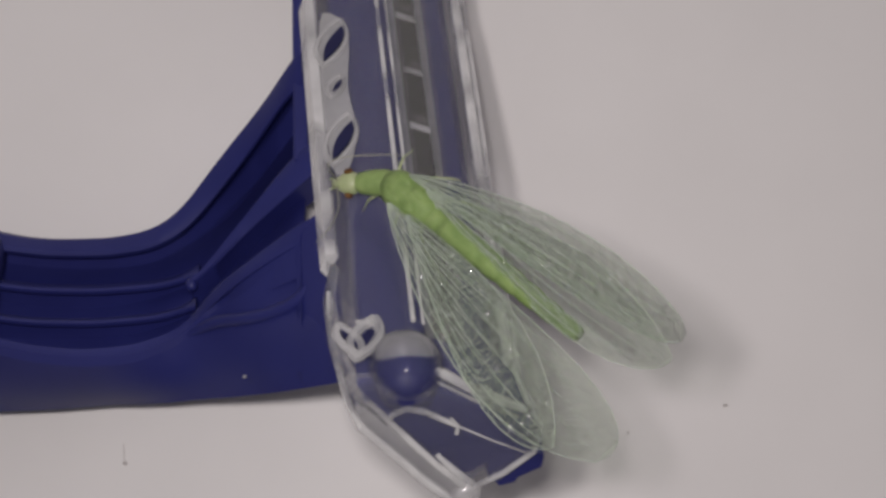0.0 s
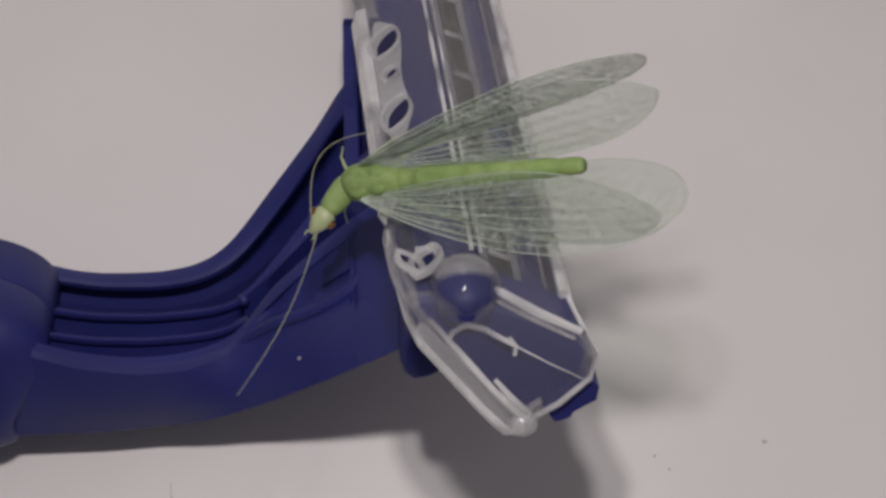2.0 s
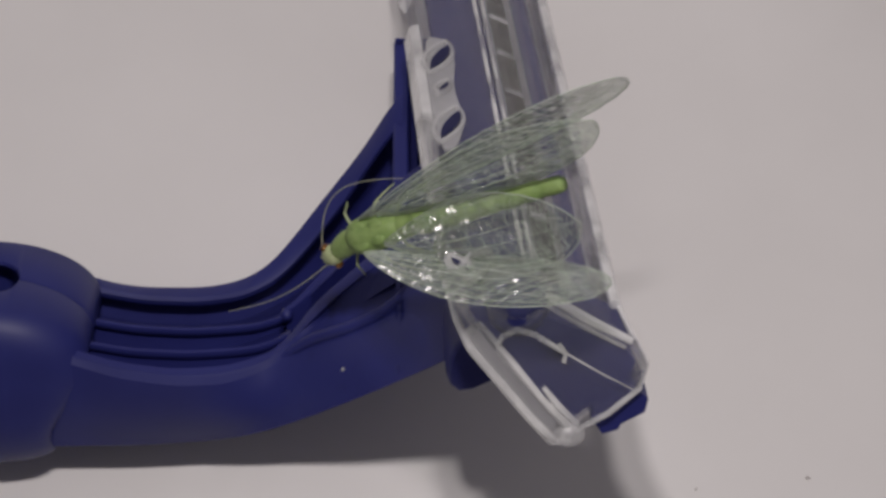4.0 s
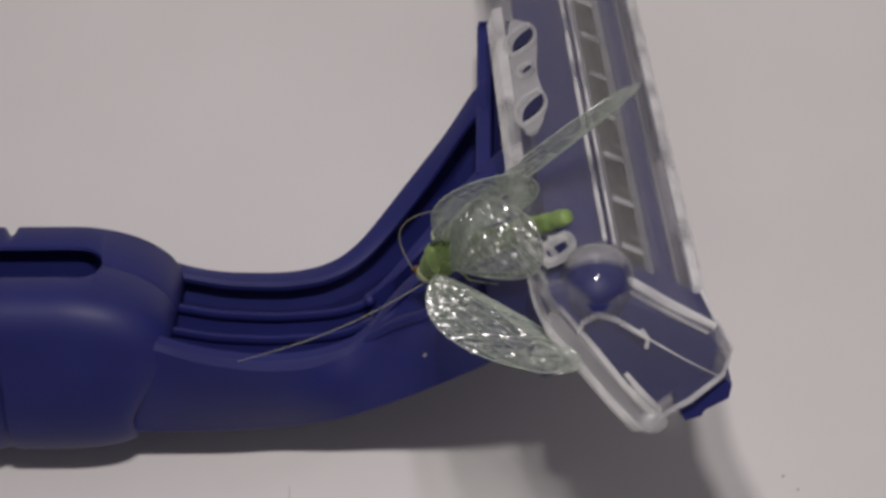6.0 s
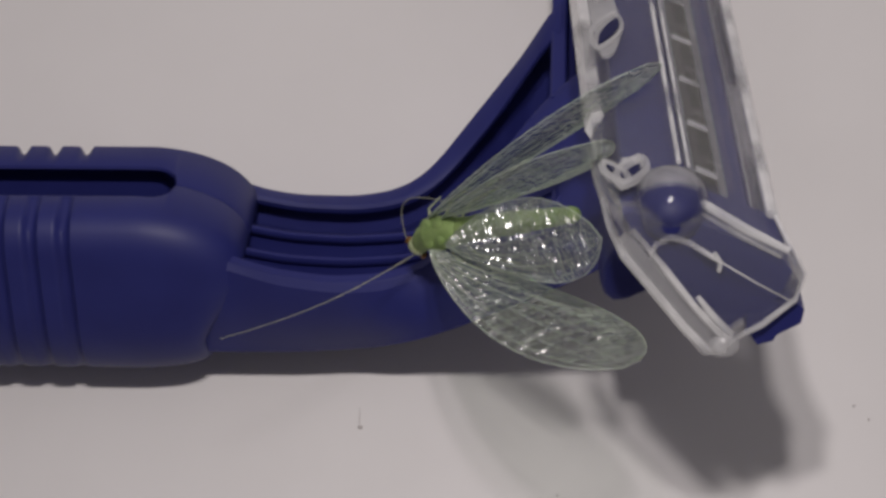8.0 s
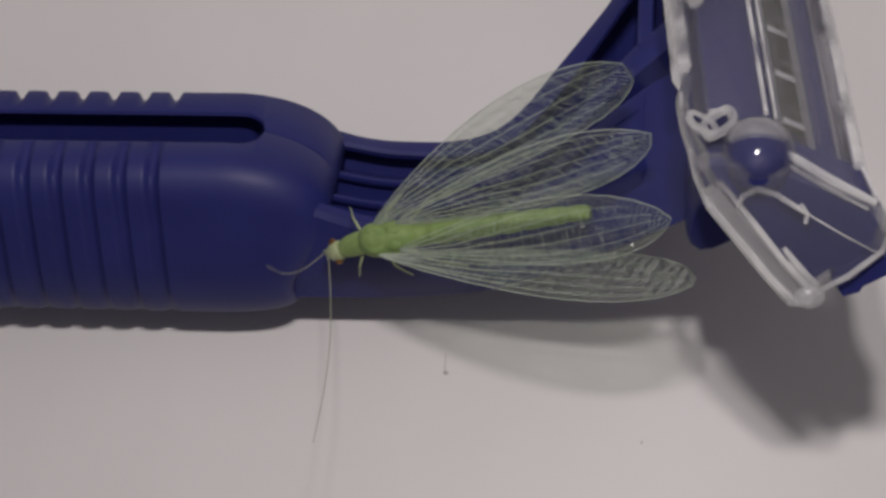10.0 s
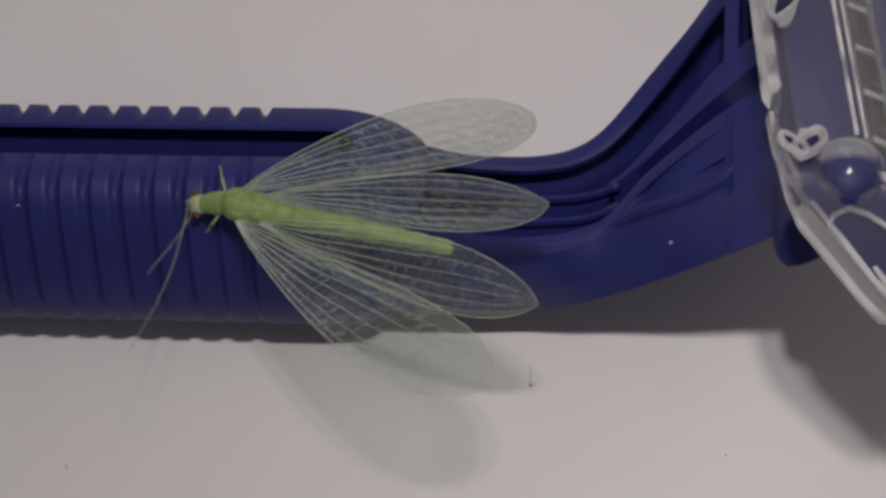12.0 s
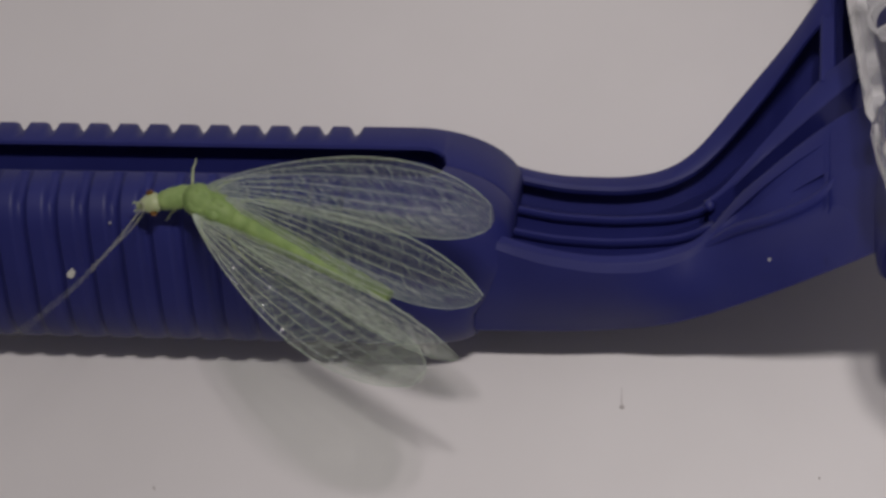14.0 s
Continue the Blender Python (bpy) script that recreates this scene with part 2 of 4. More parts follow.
NEAR_TOP = rail((5, -3.3, 10.3), (7.4, -3.62, 9.64), (9.5, -4.05, 9.2), (12, -4.3, 8.98), (14.3, -4.2, 9.08), (16.3, -3.85, 9.55), (17.2, -3.45, 10.3), (17.9, -3.3, 11.5), (19.1, -3.65, 12.85), (21, -3.9, 14.85), (22.6, -3.95, 16.2), (24.8, -3.9, 17.2))
NEAR_LOW = rail((5, -3.75, 10.2), (7.4, -4.0, 9.55), (9.5, -4.4, 9.1), (12, -4.65, 8.85), (14.3, -4.6, 8.95), (16.3, -4.2, 9.4), (17.5, -3.85, 10.6), (19.3, -4.1, 12.7), (21, -4.45, 14.4), (21.8, -4.6, 15.08), (24.8, -4.6, 16.8))
LEAF_TOP = rail((5, -3.8, 10.1), (7.4, -4.05, 9.45), (9.5, -4.45, 9.0), (12, -4.7, 8.75), (14.3, -4.65, 8.85), (16.3, -4.25, 9.3), (17.55, -3.95, 10.45), (18.4, -4.25, 11.3), (19.5, -4.55, 12.4), (21, -4.65, 14.1), (21.9, -4.68, 15.0), (24.8, -4.7, 16.7))
LEAF_LOW = rail((5, -3.9, 9.9), (7.4, -4.2, 9.2), (9.5, -4.6, 8.7), (12, -4.85, 8.45), (14.3, -4.8, 8.5), (16.3, -4.35, 9.1), (17.9, -4.25, 10.5), (19.8, -5.6, 11.85), (21.7, -6.35, 13.3), (22.6, -6.3, 14.2), (24.8, -6.2, 15.6))
FOOT = rail((5, -3.59, 4.22), (10.34, -3.62, 4.35), (12.92, -3.55, 4.51), (14.24, -4.09, 5.03), (15.55, -4.73, 5.73), (16.84, -5.46, 6.64), (18.1, -6.55, 7.83), (20.52, -8.72, 10.33), (23.45, -11.11, 13.29), (24.8, -12.4, 14.9))
ALONG, UP = Vector((0.731, 0.682)), Vector((-0.682, 0.731))


def bowed(a, b, out, n):
    """Points from a to b, bowed to the side by out."""
    d = b - a
    side = Vector((d.y, -d.x)).normalized()
    return [a + d * k / n - side * out * math.sin(math.pi * k / n) for k in range(n)]


def near_face(x):
    """From the top of the near wall down to its foot and round to the keel."""
    a, b, c, d, f = NEAR_TOP(x), NEAR_LOW(x), LEAF_TOP(x), LEAF_LOW(x), FOOT(x)
    cut = curve_at([(17.5, 0.0), (18.2, 0.35), (19.6, 0.6), (21.0, 0.4), (22.0, 0.0)], x)
    sunk = curve_at([(17.6, 0.0), (18.4, 0.18), (21.5, 0.22), (22.6, 0.05)], x)
    inward = Vector((0.55, -0.83))
    keel = f + 2.6 * ALONG - 0.75 * UP
    heel = f + (d - f) * 0.06
    toe = f + (keel - f) * 0.15
    out = [a, a + (b - a) * 0.12 + Vector((0, 0.05)), b, b + inward * cut, c + inward * cut * 0.9, c]
    out += [c + (d - c) * 0.5 + inward * sunk, d + (c - d) * 0.12 + inward * sunk, d]
    out += bowed(d, heel, -0.3, 6)
    for k in range(7):
        q = k / 6
        out.append(heel * (1 - q) ** 2 + f * 2 * q * (1 - q) + toe * q * q)
    return out + [keel]


def neck_section(x):
    lo, li, a = LIP_OUT(x), LIP_IN(x), NEAR_TOP(x)
    w = curve_at([(5, 1.4), (15.5, 1.4), (18, 2.0), (19.5, 2.6), (20.5, 3.4), (25, 3.6)], x)
    e = curve_at([(16, 0.0), (18, 0.6), (19.5, 1.0), (25, 1.4)], x)
    near = near_face(x)
    keel = near[-1]
    out = near + [lo + Vector((w, -1.4 - w - e)), lo + Vector((w, -0.6 - 0.5 * w)), lo + Vector((0.12, -0.2)), lo, lo + (li - lo) * 0.15 + Vector((0, 0.06)), li + Vector((0.1, 0.05)), li + Vector((0.0, -0.14)), li + Vector((0.08, -0.4))]
    # unseen hollow behind the lip, added so that the channel stays dark
    out += [li + Vector((w, -0.35 - 0.5 * w)), li + Vector((w - 0.2, -1.0 - 0.8 * w - e)), a + (keel - a) * 0.5, a + (keel - a) * 0.06]
    return [(x, p.x, p.y) for p in out]


bm = bmesh.new()
loft(bm, [neck_section(x) for x in np.arange(5.6, 22.05, 0.2)])
neck = part("neck", bm, BLUE, razor, angle=40)
# beyond the channel the near side runs on as an arm
bm = bmesh.new()
loft(bm, [[(x, p.x, p.y) for p in near_face(x) + [NEAR_TOP(x) + (near_face(x)[-1] - NEAR_TOP(x)) * 0.5]] for x in np.arange(21.8, 24.5, 0.3)])
part("near_arm", bm, BLUE, neck, angle=40)
# sloping face that rises from the ends of the ribs to the head
RAMP_FAR = rail((16.4, -1.75, 10.2), (17.1, -1.65, 10.7), (18.75, -0.4, 12.25), (20.4, 0.35, 14.1), (21.5, 0.7, 15.45), (24.2, 1.3, 17.55))
RAMP_NEAR = rail((16.4, -1.85, 10.1), (17.4, -1.75, 10.75), (19.1, -0.8, 12.2), (21, -0.45, 14.0), (23.1, -0.15, 15.9), (24.2, 0.0, 16.65))
bm = bmesh.new()
rings = []
for x in np.arange(16.8, 24.1, 0.2):
    f, n = RAMP_FAR(x), RAMP_NEAR(x)
    g = n - f
    rings.append([(x, p.x, p.y) for p in (f + Vector((0.25, -2.4)), f + Vector((0, -0.12)), f + g * 0.12, n - g * 0.12, n + Vector((0, -0.12)), n + Vector((0.7, -2.2)))])
loft(bm, rings)
part("ramp", bm, BLUE, neck, angle=40)
# upright bar that crosses from the ramp over the far wall and on along the head
def bar_at(q):
    return RAMP_FAR(21.85) * (1 - q) + LIP_IN(21.85) * q - Vector((0, 0.12))


bm = bmesh.new()
rings = []
for q in np.linspace(-0.1, 2.56, 15):
    p = bar_at(q)
    rings.append([(21.6, p.x + 1.2, p.y - 2.6), (21.6, p.x, p.y - 0.1), (21.7, p.x, p.y), (22.2, p.x, p.y), (22.3, p.x, p.y - 0.1), (22.3, p.x + 1.2, p.y - 2.6)])
loft(bm, rings)
part("end_web", bm, BLUE, neck)
# the pocket behind the bar: its floor and its closed far end
bm = bmesh.new()
loft(bm, [[(21.9, p.x + 0.9, p.y - 2.2), (24.3, p.x + 0.9, p.y - 2.0), (24.3, p.x + 1.1, p.y - 2.5), (21.9, p.x + 1.1, p.y - 2.6)] for p in (bar_at(q) for q in np.linspace(0.0, 2.56, 8))])
part("pocket_floor", bm, BLUE, neck)
bm = bmesh.new()
loft(bm, [[(x, p.x, p.y) for p in (bar_at(2.48), bar_at(2.6), bar_at(2.6) + Vector((1.1, -2.4)), bar_at(2.48) + Vector((1.1, -2.4)))] for x in (21.65, 24.3)])
part("pocket_end", bm, BLUE, neck)

# two ribs along the channel, their near overhang added to keep the gaps dark
RIB = smooth_table([(5.5, 9.6), (7.3, 9.1), (9.75, 8.58), (12.4, 8.42), (15.1, 8.62), (16.3, 8.95), (17.1, 9.6)], width=0.5)
for far, near, lift in ((0.66, -0.08, 0.0), (-1.65, -2.28, 0.16)):
    bm = bmesh.new()
    rings = []
    for x in np.arange(5.6, 17.15, 0.15):
        z = curve_at(RIB, x) + lift + 0.25 * max(0.0, x - 16.2)
        shut = max(0.0, x - 16.2) * 0.35
        rings.append([(x, y, z + h) for y, h in ((far, -0.45), (far - 0.06, -0.28), (far - 0.2, -0.18), (near + 0.14 - shut, 0.0), (near + 0.03 - shut, -0.05), (near - shut, -0.2), (near + 0.1 - shut, -0.42), (far - 0.3, -0.6), (far - 0.3, -2.0), (far, -2.0))])
    loft(bm, rings)
    part("rib", bm, BLUE, neck, angle=40)
# small moulded knob where the ribs end
bm = bmesh.new()
blob(bm, (16.85, -1.75, 10.25), (0.28, 0.34, 0.3), 12, 8)
part("knob", bm, BLUE, neck)
# rounded rim along the near wall that turns up round the leaf-shaped panel
bm = bmesh.new()
pts = [(x, *(LEAF_LOW(x) + Vector((0.25, -0.1)))) for x in np.arange(14.6, 17.0, 0.4)]
pts += [(x, *LEAF_LOW(x)) for x in np.arange(17.4, 21.6, 0.4)] + [(22.0, -6.35, 13.65), (22.4, -6.1, 14.15), (22.62, -5.7, 14.65), (22.7, -5.2, 15.15), (22.7, -4.7, 15.65)]
smooth_pts = [pts[0]] + [tuple((Vector(a) + 2 * Vector(b) + Vector(c)) / 4) for a, b, c in zip(pts, pts[1:], pts[2:])] + [pts[-1]]
n = len(smooth_pts)
tube(bm, smooth_pts, [0.05 + 0.25 * min(1.0, k / 9, (n - 1 - k) / 4) for k in range(n)], 14)
part("ridge", bm, BLUE, neck)


def grip_width(x):
    """Half width, with the finger grooves cut in on both sides."""
    w = 4.0
    if -33 < x < 0.1:
        ph = ((0.05 - x) % 1.5) / 1.5
        if ph < 0.45:
            w -= 0.30 * math.sin(math.pi * ph / 0.45) ** 0.7
    return w


GRIP_END = 7.65


def grip_section(x):
    w, t, b = grip_width(x), 10.3, 0.0
    tip = 0.0
    if x > 2.6:
        e = min(1.0, (x - 2.6) / (GRIP_END - 2.6))
        drop = 1 - math.sqrt(max(0.0, 1 - e * e))
        t -= 2.9 * drop
        tip = e ** 3
        w -= 0.15 * drop
        b += 0.6 * e * e
    belly = curve_at([(-80, 0.83), (2.6, 0.83), (GRIP_END, 0.77)], x)
    s = 1.0 if x < 3.3 else max(0.0, 1 - ((x - 3.3) / 1.1) ** 2) ** 0.5
    sh = 1.35 * s
    deep = min(1.0, s * 6)
    # slot widened out of sight, added so that its inside stays dark
    under = 1.6 * deep * s
    z1 = t - 1.1 * (4.0 - grip_width(x))
    y0 = 2.0
    out = [(2 + w, t - 1.9), (2 + w - 0.1, t - 1.0), (2 + w - 0.42, z1 - 0.35), (2 + w - 1.0, z1), (y0 + sh + 0.25, t - 0.05), (y0 + sh + 0.05, t - 0.13), (y0 + sh, t - 0.3)]
    out += [(y0 + sh + under, t - 0.3 - 0.9 * deep), (y0 + sh + under, t - 0.3 - 4.2 * deep), (y0 - sh, t - 0.3 - 4.2 * deep)]
    out += [(y0 - sh, t - 0.3), (y0 - sh - 0.05, t - 0.13), (y0 - sh - 0.25, t - 0.05)]
    out += [(2 - w + 1.3, z1 - 0.1), (2 - w + 0.75, z1 - 0.35), (2 - w + 0.35, t - 0.85), (2 - w + 0.1, t - 1.5), (2 - w, t - 2.2)]
    near = ellipse_side(2, 5.4, b, w, -1, full=belly)
    far = ellipse_side(2, 5.4, b, w, 1, full=belly)
    out += near + far[::-1][1:]
    ring = []
    for y, z in out:
        # the lower near part of the end lies further back and closes in on the neck
        low = max(0.0, min(1.0, (6.6 - z) / 3.0)) if x > 2.6 else 0.0
        ring.append((x - 1.9 * low * tip, y + 0.75 * tip * max(0.0, min(1.0, (1.0 - y) / 2.0)), z))
    return ring


bm = bmesh.new()
stations = list(np.arange(-78, -33.5, 3.0)) + list(np.arange(-33, 0.2, 0.1)) + list(np.arange(0.3, 2.6, 0.5)) + list(np.arange(2.6, GRIP_END - 0.3, 0.14)) + list(np.linspace(GRIP_END - 0.3, GRIP_END, 8))
loft(bm, [grip_section(x) for x in stations])
part("grip", bm, BLUE, razor, "ribbed blue plastic grip with a long slot", angle=40).data.transform(HANDLE)

# head: a bar along AXIS, its section given as (x, z) at the near end
AXIS = Vector((-0.075, 1.0, 0.055))


def at_head(u, s, v):
    return Vector((u, -18.2, v)) + AXIS * s


def bar(bm, section, s0, s1):
    loft(bm, [[at_head(u, s, v) for u, v in section] for s in (s0, s1)])


def inset(poly, d):
    c = Vector((sum(p[0] for p in poly) / len(poly), sum(p[1] for p in poly) / len(poly)))
    out = []
    for p in poly:
        r = Vector(p) - c
        out.append(tuple(c + r * (1 - d / r.length)))
    return out


def slab(bm, p, q, thick, s0, s1, lift=0.0):
    """A flat strip between two points of the head's section."""
    a, b = Vector(p), Vector(q)
    n = Vector((-(b - a).y, (b - a).x)).normalized()
    sec = [a + n * lift, b + n * lift, b + n * (lift + thick), a + n * (lift + thick)]
    bar(bm, [tuple(v) for v in sec], s0, s1)


# outline of the cap along its length, and at its flared end
OUT = [(24.0, 20.5), (24.5, 19.7), (28.2, 14.75), (29.0, 14.8), (30.5, 16.2), (30.95, 17.6), (30.55, 18.9), (27.4, 20.6), (26.6, 20.9), (24.5, 20.8)]
END = [(24.3, 20.4), (24.6, 19.8), (28.2, 14.75), (29.0, 14.8), (31.3, 16.7), (31.55, 17.7), (31.1, 18.5), (27.8, 20.2), (26.4, 20.5), (24.7, 20.5)]
CORE = [(25.0, 19.6), (25.3, 19.0), (28.2, 15.6), (28.9, 15.5), (29.8, 16.5), (30.1, 17.5), (29.8, 18.3), (27.0, 19.6), (26.4, 19.8), (25.1, 19.8)]

bm = bmesh.new()
bar(bm, CORE, 0.9, 32.6)
head = part("head", bm, BLUE, razor, "blue plastic razor head with two blades")
bm = bmesh.new()
bar(bm, inset(END, 0.54), 0.55, 3.2)
part("end_block", bm, BLUE, head)
# guard bar that shows below the open side of the cap
bm = bmesh.new()
bar(bm, [(29.4, 15.3), (29.9, 14.5), (30.5, 14.7), (30.6, 14.95), (31.5, 15.5), (31.6, 16.1), (31.2, 16.5), (29.6, 16.6)], 0.5, 2.8)
part("guard_bar", bm, BLUE, head)
for p, q in (((28.65, 18.84), (28.95, 18.70)), ((27.45, 19.40), (27.75, 19.26))):
    bm = bmesh.new()
    slab(bm, p, q, 0.12, 1.2, 32.2, 0.06)
    part("blade", bm, STEEL, head, "thin steel blade edge")
bm = bmesh.new()
slab(bm, (27.6, 19.33), (28.75, 18.79), 0.06, 1.2, 32.2, 0.03)
part("gap_strip", bm, STRIP, head, "dark strip between the blades")
for k in range(9):
    bm = bmesh.new()
    s = 1.5 + 3.4 * k
    slab(bm, (27.85, 19.21), (28.66, 18.84), 0.12, s, s + 0.24, 0.08)
    part("spacer", bm, EDGE, head)

# mount between neck and head, behind the neck and under the cap
def rounded(poly, times=2):
    """The polygon with its corners cut off, again and again."""
    for _ in range(times):
        out = []
        for a, b in zip(poly, poly[1:] + poly[:1]):
            a, b = Vector(a), Vector(b)
            out += [tuple(a * 0.78 + b * 0.22), tuple(a * 0.22 + b * 0.78)]
        poly = out
    return poly


bm = bmesh.new()
sec = rounded([(24.3, 13.2), (25.0, 12.6), (26.9, 13.6), (26.6, 15.9), (25.4, 15.8), (24.5, 14.6)], 1)
loft(bm, [[at_head(25.4 + (u - 25.4) * k, y + 18.2, 14.4 + (v - 14.4) * k) for u, v in sec] for y, k in ((-12.6, 0.86), (-12.5, 0.95), (-12.2, 1.0), (8.5, 1.0))])
part("mount", bm, BLUE, razor)

# ---- transparent blade cap ----
cap = empty("blade_cap", "clear plastic blade cap clipped on the razor head", "blade cap")
cap.matrix_basis = LIE


def shell(bm, sections, thick, skip=()):
    """A thin wall that follows outlines given at places along the head."""
    rings = []
    for s, poly in sections:
        inner = inset(poly, thick)
        rings.append(([bm.verts.new(at_head(u, s, v) * MM) for u, v in poly], [bm.verts.new(at_head(u, s, v) * MM) for u, v in inner]))
    n = len(sections[0][1])
    for (o0, i0), (o1, i1) in zip(rings, rings[1:]):
        for k in range(n):
            j = (k + 1) % n
            if k in skip:
                continue
            bm.faces.new((o0[k], o0[j], o1[j], o1[k]))
            bm.faces.new((i1[k], i1[j], i0[j], i0[k]))
            if (k - 1) % n in skip:
                bm.faces.new((o0[k], o1[k], i1[k], i0[k]))
            if j in skip:
                bm.faces.new((o0[j], i0[j], i1[j], o1[j]))
    for (o, i) in (rings[0], rings[-1]):
        for k in range(n):
            j = (k + 1) % n
            if k not in skip:
                bm.faces.new((o[k], i[k], i[j], o[j]))


bm = bmesh.new()
shell(bm, [(0.9, END), (2.2, [tuple((Vector(a) + Vector(b)) / 2) for a, b in zip(END, OUT)]), (3.4, OUT), (33.5, OUT)], 0.5, skip=(3,))
cover = part("cover", bm, CLEAR, cap)
bm = bmesh.new()
loft(bm, [[at_head(u, s, v) for u, v in poly] for s, poly in ((0.88, END), (0.45, inset(END, 0.02)), (0.12, inset(END, 0.15)), (0.0, inset(END, 0.45)))])
end_wall = part("end_wall", bm, END_HAZE, cap)
bm = bmesh.new()
blob(bm, at_head(26.6, 1.4, 20.15), (1.42, 1.48, 1.35), 32, 20)
ball = part("ball", bm, BOSS, cap, "clear round boss")
# pale pad inside the boss stands in for the reflection on its top
bm = bmesh.new()
blob(bm, at_head(26.6, 1.8, 20.62), (1.12, 0.85, 0.72), 20, 12)
part("ball_gleam", bm, HAZY, ball, "pale pad painting the reflection on top of the boss")
bm = bmesh.new()
blob(bm, at_head(26.6, 1.2, 19.9), (1.26, 1.26, 1.15), 24, 14)
part("peg", bm, BLUE, head)


def rod(name, pts, r, parent, mat=None, n=8, label=""):
    bm = bmesh.new()
    tube(bm, [at_head(*p) for p in pts], r, n)
    return part(name, bm, mat or EDGE, parent, label)


# thick edges of the moulding; white rods stand in for the light they catch
rod("rim", [(24.3, 6.4, 20.35), (24.0, 4.6, 20.3), (24.15, 2.6, 20.2), (24.5, 0.9, 20.0), (24.75, 0.25, 19.5), (25.2, 0.05, 18.9), (26.2, 0.05, 17.6), (27.4, 0.05, 15.95), (28.2, 0.05, 15.0), (28.8, 0.1, 14.95)], [0.18, 0.26, 0.32, 0.36, 0.40, 0.42, 0.44, 0.44, 0.46, 0.2], cap, GLASS, label="rounded clear rim")
rod("rim", [(24.0, 5.0, 20.45), (23.95, 3.4, 20.3), (24.15, 1.6, 20.1), (24.35, 0.5, 19.6), (24.75, -0.2, 18.9), (25.8, -0.25, 17.5), (27.0, -0.25, 15.85), (27.9, -0.2, 14.75), (28.6, -0.1, 14.6)], [0.08, 0.13, 0.16, 0.17, 0.18, 0.19, 0.20, 0.24, 0.14], cap)
# white blob painted as the sparkle on the rim's corner
bm = bmesh.new()
blob(bm, at_head(28.55, -0.1, 14.9), (0.62, 0.4, 0.5), 14, 10)
part("tip", bm, EDGE, cap, "clear corner with its sparkle painted white")
rod("rim", [(25.1, 0.3, 19.7), (26.3, -0.05, 18.2), (27.5, -0.1, 16.5), (28.5, -0.1, 15.3)], [0.13, 0.15, 0.15, 0.20], cap)
rod("rim", [(27.55, -0.05, 17.0), (28.1, -0.08, 16.2), (28.85, -0.08, 15.35)], [0.10, 0.16, 0.14], cap)
bm = bmesh.new()
loft(bm, [[at_head(u + 0.12, 0.0, v + 0.25), at_head(u - 0.30, 0.05, v - 0.20), at_head(u - 0.42, 0.5, v - 0.32), at_head(u - 0.05, 0.55, v + 0.15)] for u, v in ((24.95, 19.3), (25.6, 18.35), (26.6, 17.0), (27.6, 15.65), (28.2, 14.95))])
part("rim_band", bm, CLOUDY, cap, "broad milky band along the end wall")
rod("rim", [(28.8, 0.1, 14.95), (30.0, 0.05, 15.75), (31.2, 0.2, 16.8)], 0.13, cap)
rod("rim", [(31.2, 0.2, 16.8), (31.5, 0.5, 17.7), (31.0, 1.2, 18.5), (30.6, 3.0, 18.8)], 0.10, cap)
rod("rim", [(27.3, 1.1, 20.45), (27.9, 1.0, 20.25), (29.2, 0.7, 19.5), (30.9, 0.6, 18.6)], [0.1, 0.2, 0.24, 0.16], cap)
rod("rim", [(27.6, 0.75, 20.1), (29.0, 0.45, 19.35), (30.6, 0.35, 18.5)], [0.05, 0.08, 0.05], cap)
rod("rim", [(30.5, 2.6, 18.9), (30.5, 33.3, 18.9)], 0.22, cap)
rod("rim", [(30.9, 2.6, 17.8), (30.9, 33.3, 17.8)], 0.15, cap)
bm = bmesh.new()
slab(bm, (30.35, 16.1), (30.75, 17.5), 0.15, 2.9, 33.2, -0.3)
part("side_wall", bm, EDGE, cap, "pale clear side wall")
rod("ridge", [(27.05, 3.1, 20.8), (27.05, 33.1, 20.8)], 0.10, cap)
rod("ridge", [(27.42, 3.1, 20.62), (27.42, 33.1, 20.62)], 0.07, cap)
rod("recess_line", [(25.75, 0.0, 18.6), (25.95, 0.0, 19.2), (26.5, 0.0, 19.55), (27.2, 0.0, 19.3), (28.35, 0.0, 18.5)], [0.06, 0.12, 0.15, 0.13, 0.10], cap)
rod("recess_line", [(28.1, 0.0, 18.9), (28.35, 0.0, 18.5), (28.3, 0.0, 18.1)], 0.09, cap)
rod("recess_line", [(28.35, 0.0, 18.5), (29.7, 0.0, 17.6), (31.0, 0.05, 16.8)], 0.04, cap)
rod("recess_line", [(25.75, 0.0, 18.6), (27.0, 0.0, 16.9), (28.3, 0.0, 15.6)], 0.05, cap)
# flange along the clip side
for s0, s1 in ((6.6, 21.6), (25.0, 33.1)):
    bm = bmesh.new()
    loft(bm, [[at_head(u, s, v) for u, v in ((23.75, 20.0), (24.0, 19.6), (24.3, 20.2), (24.5, 20.7), (24.4, 20.88), (24.0, 20.75))] for s in (s0, s0 + 0.3, s1 - 0.3, s1)])
    part("flange", bm, EDGE, cap, "pale clear plastic clip flange")


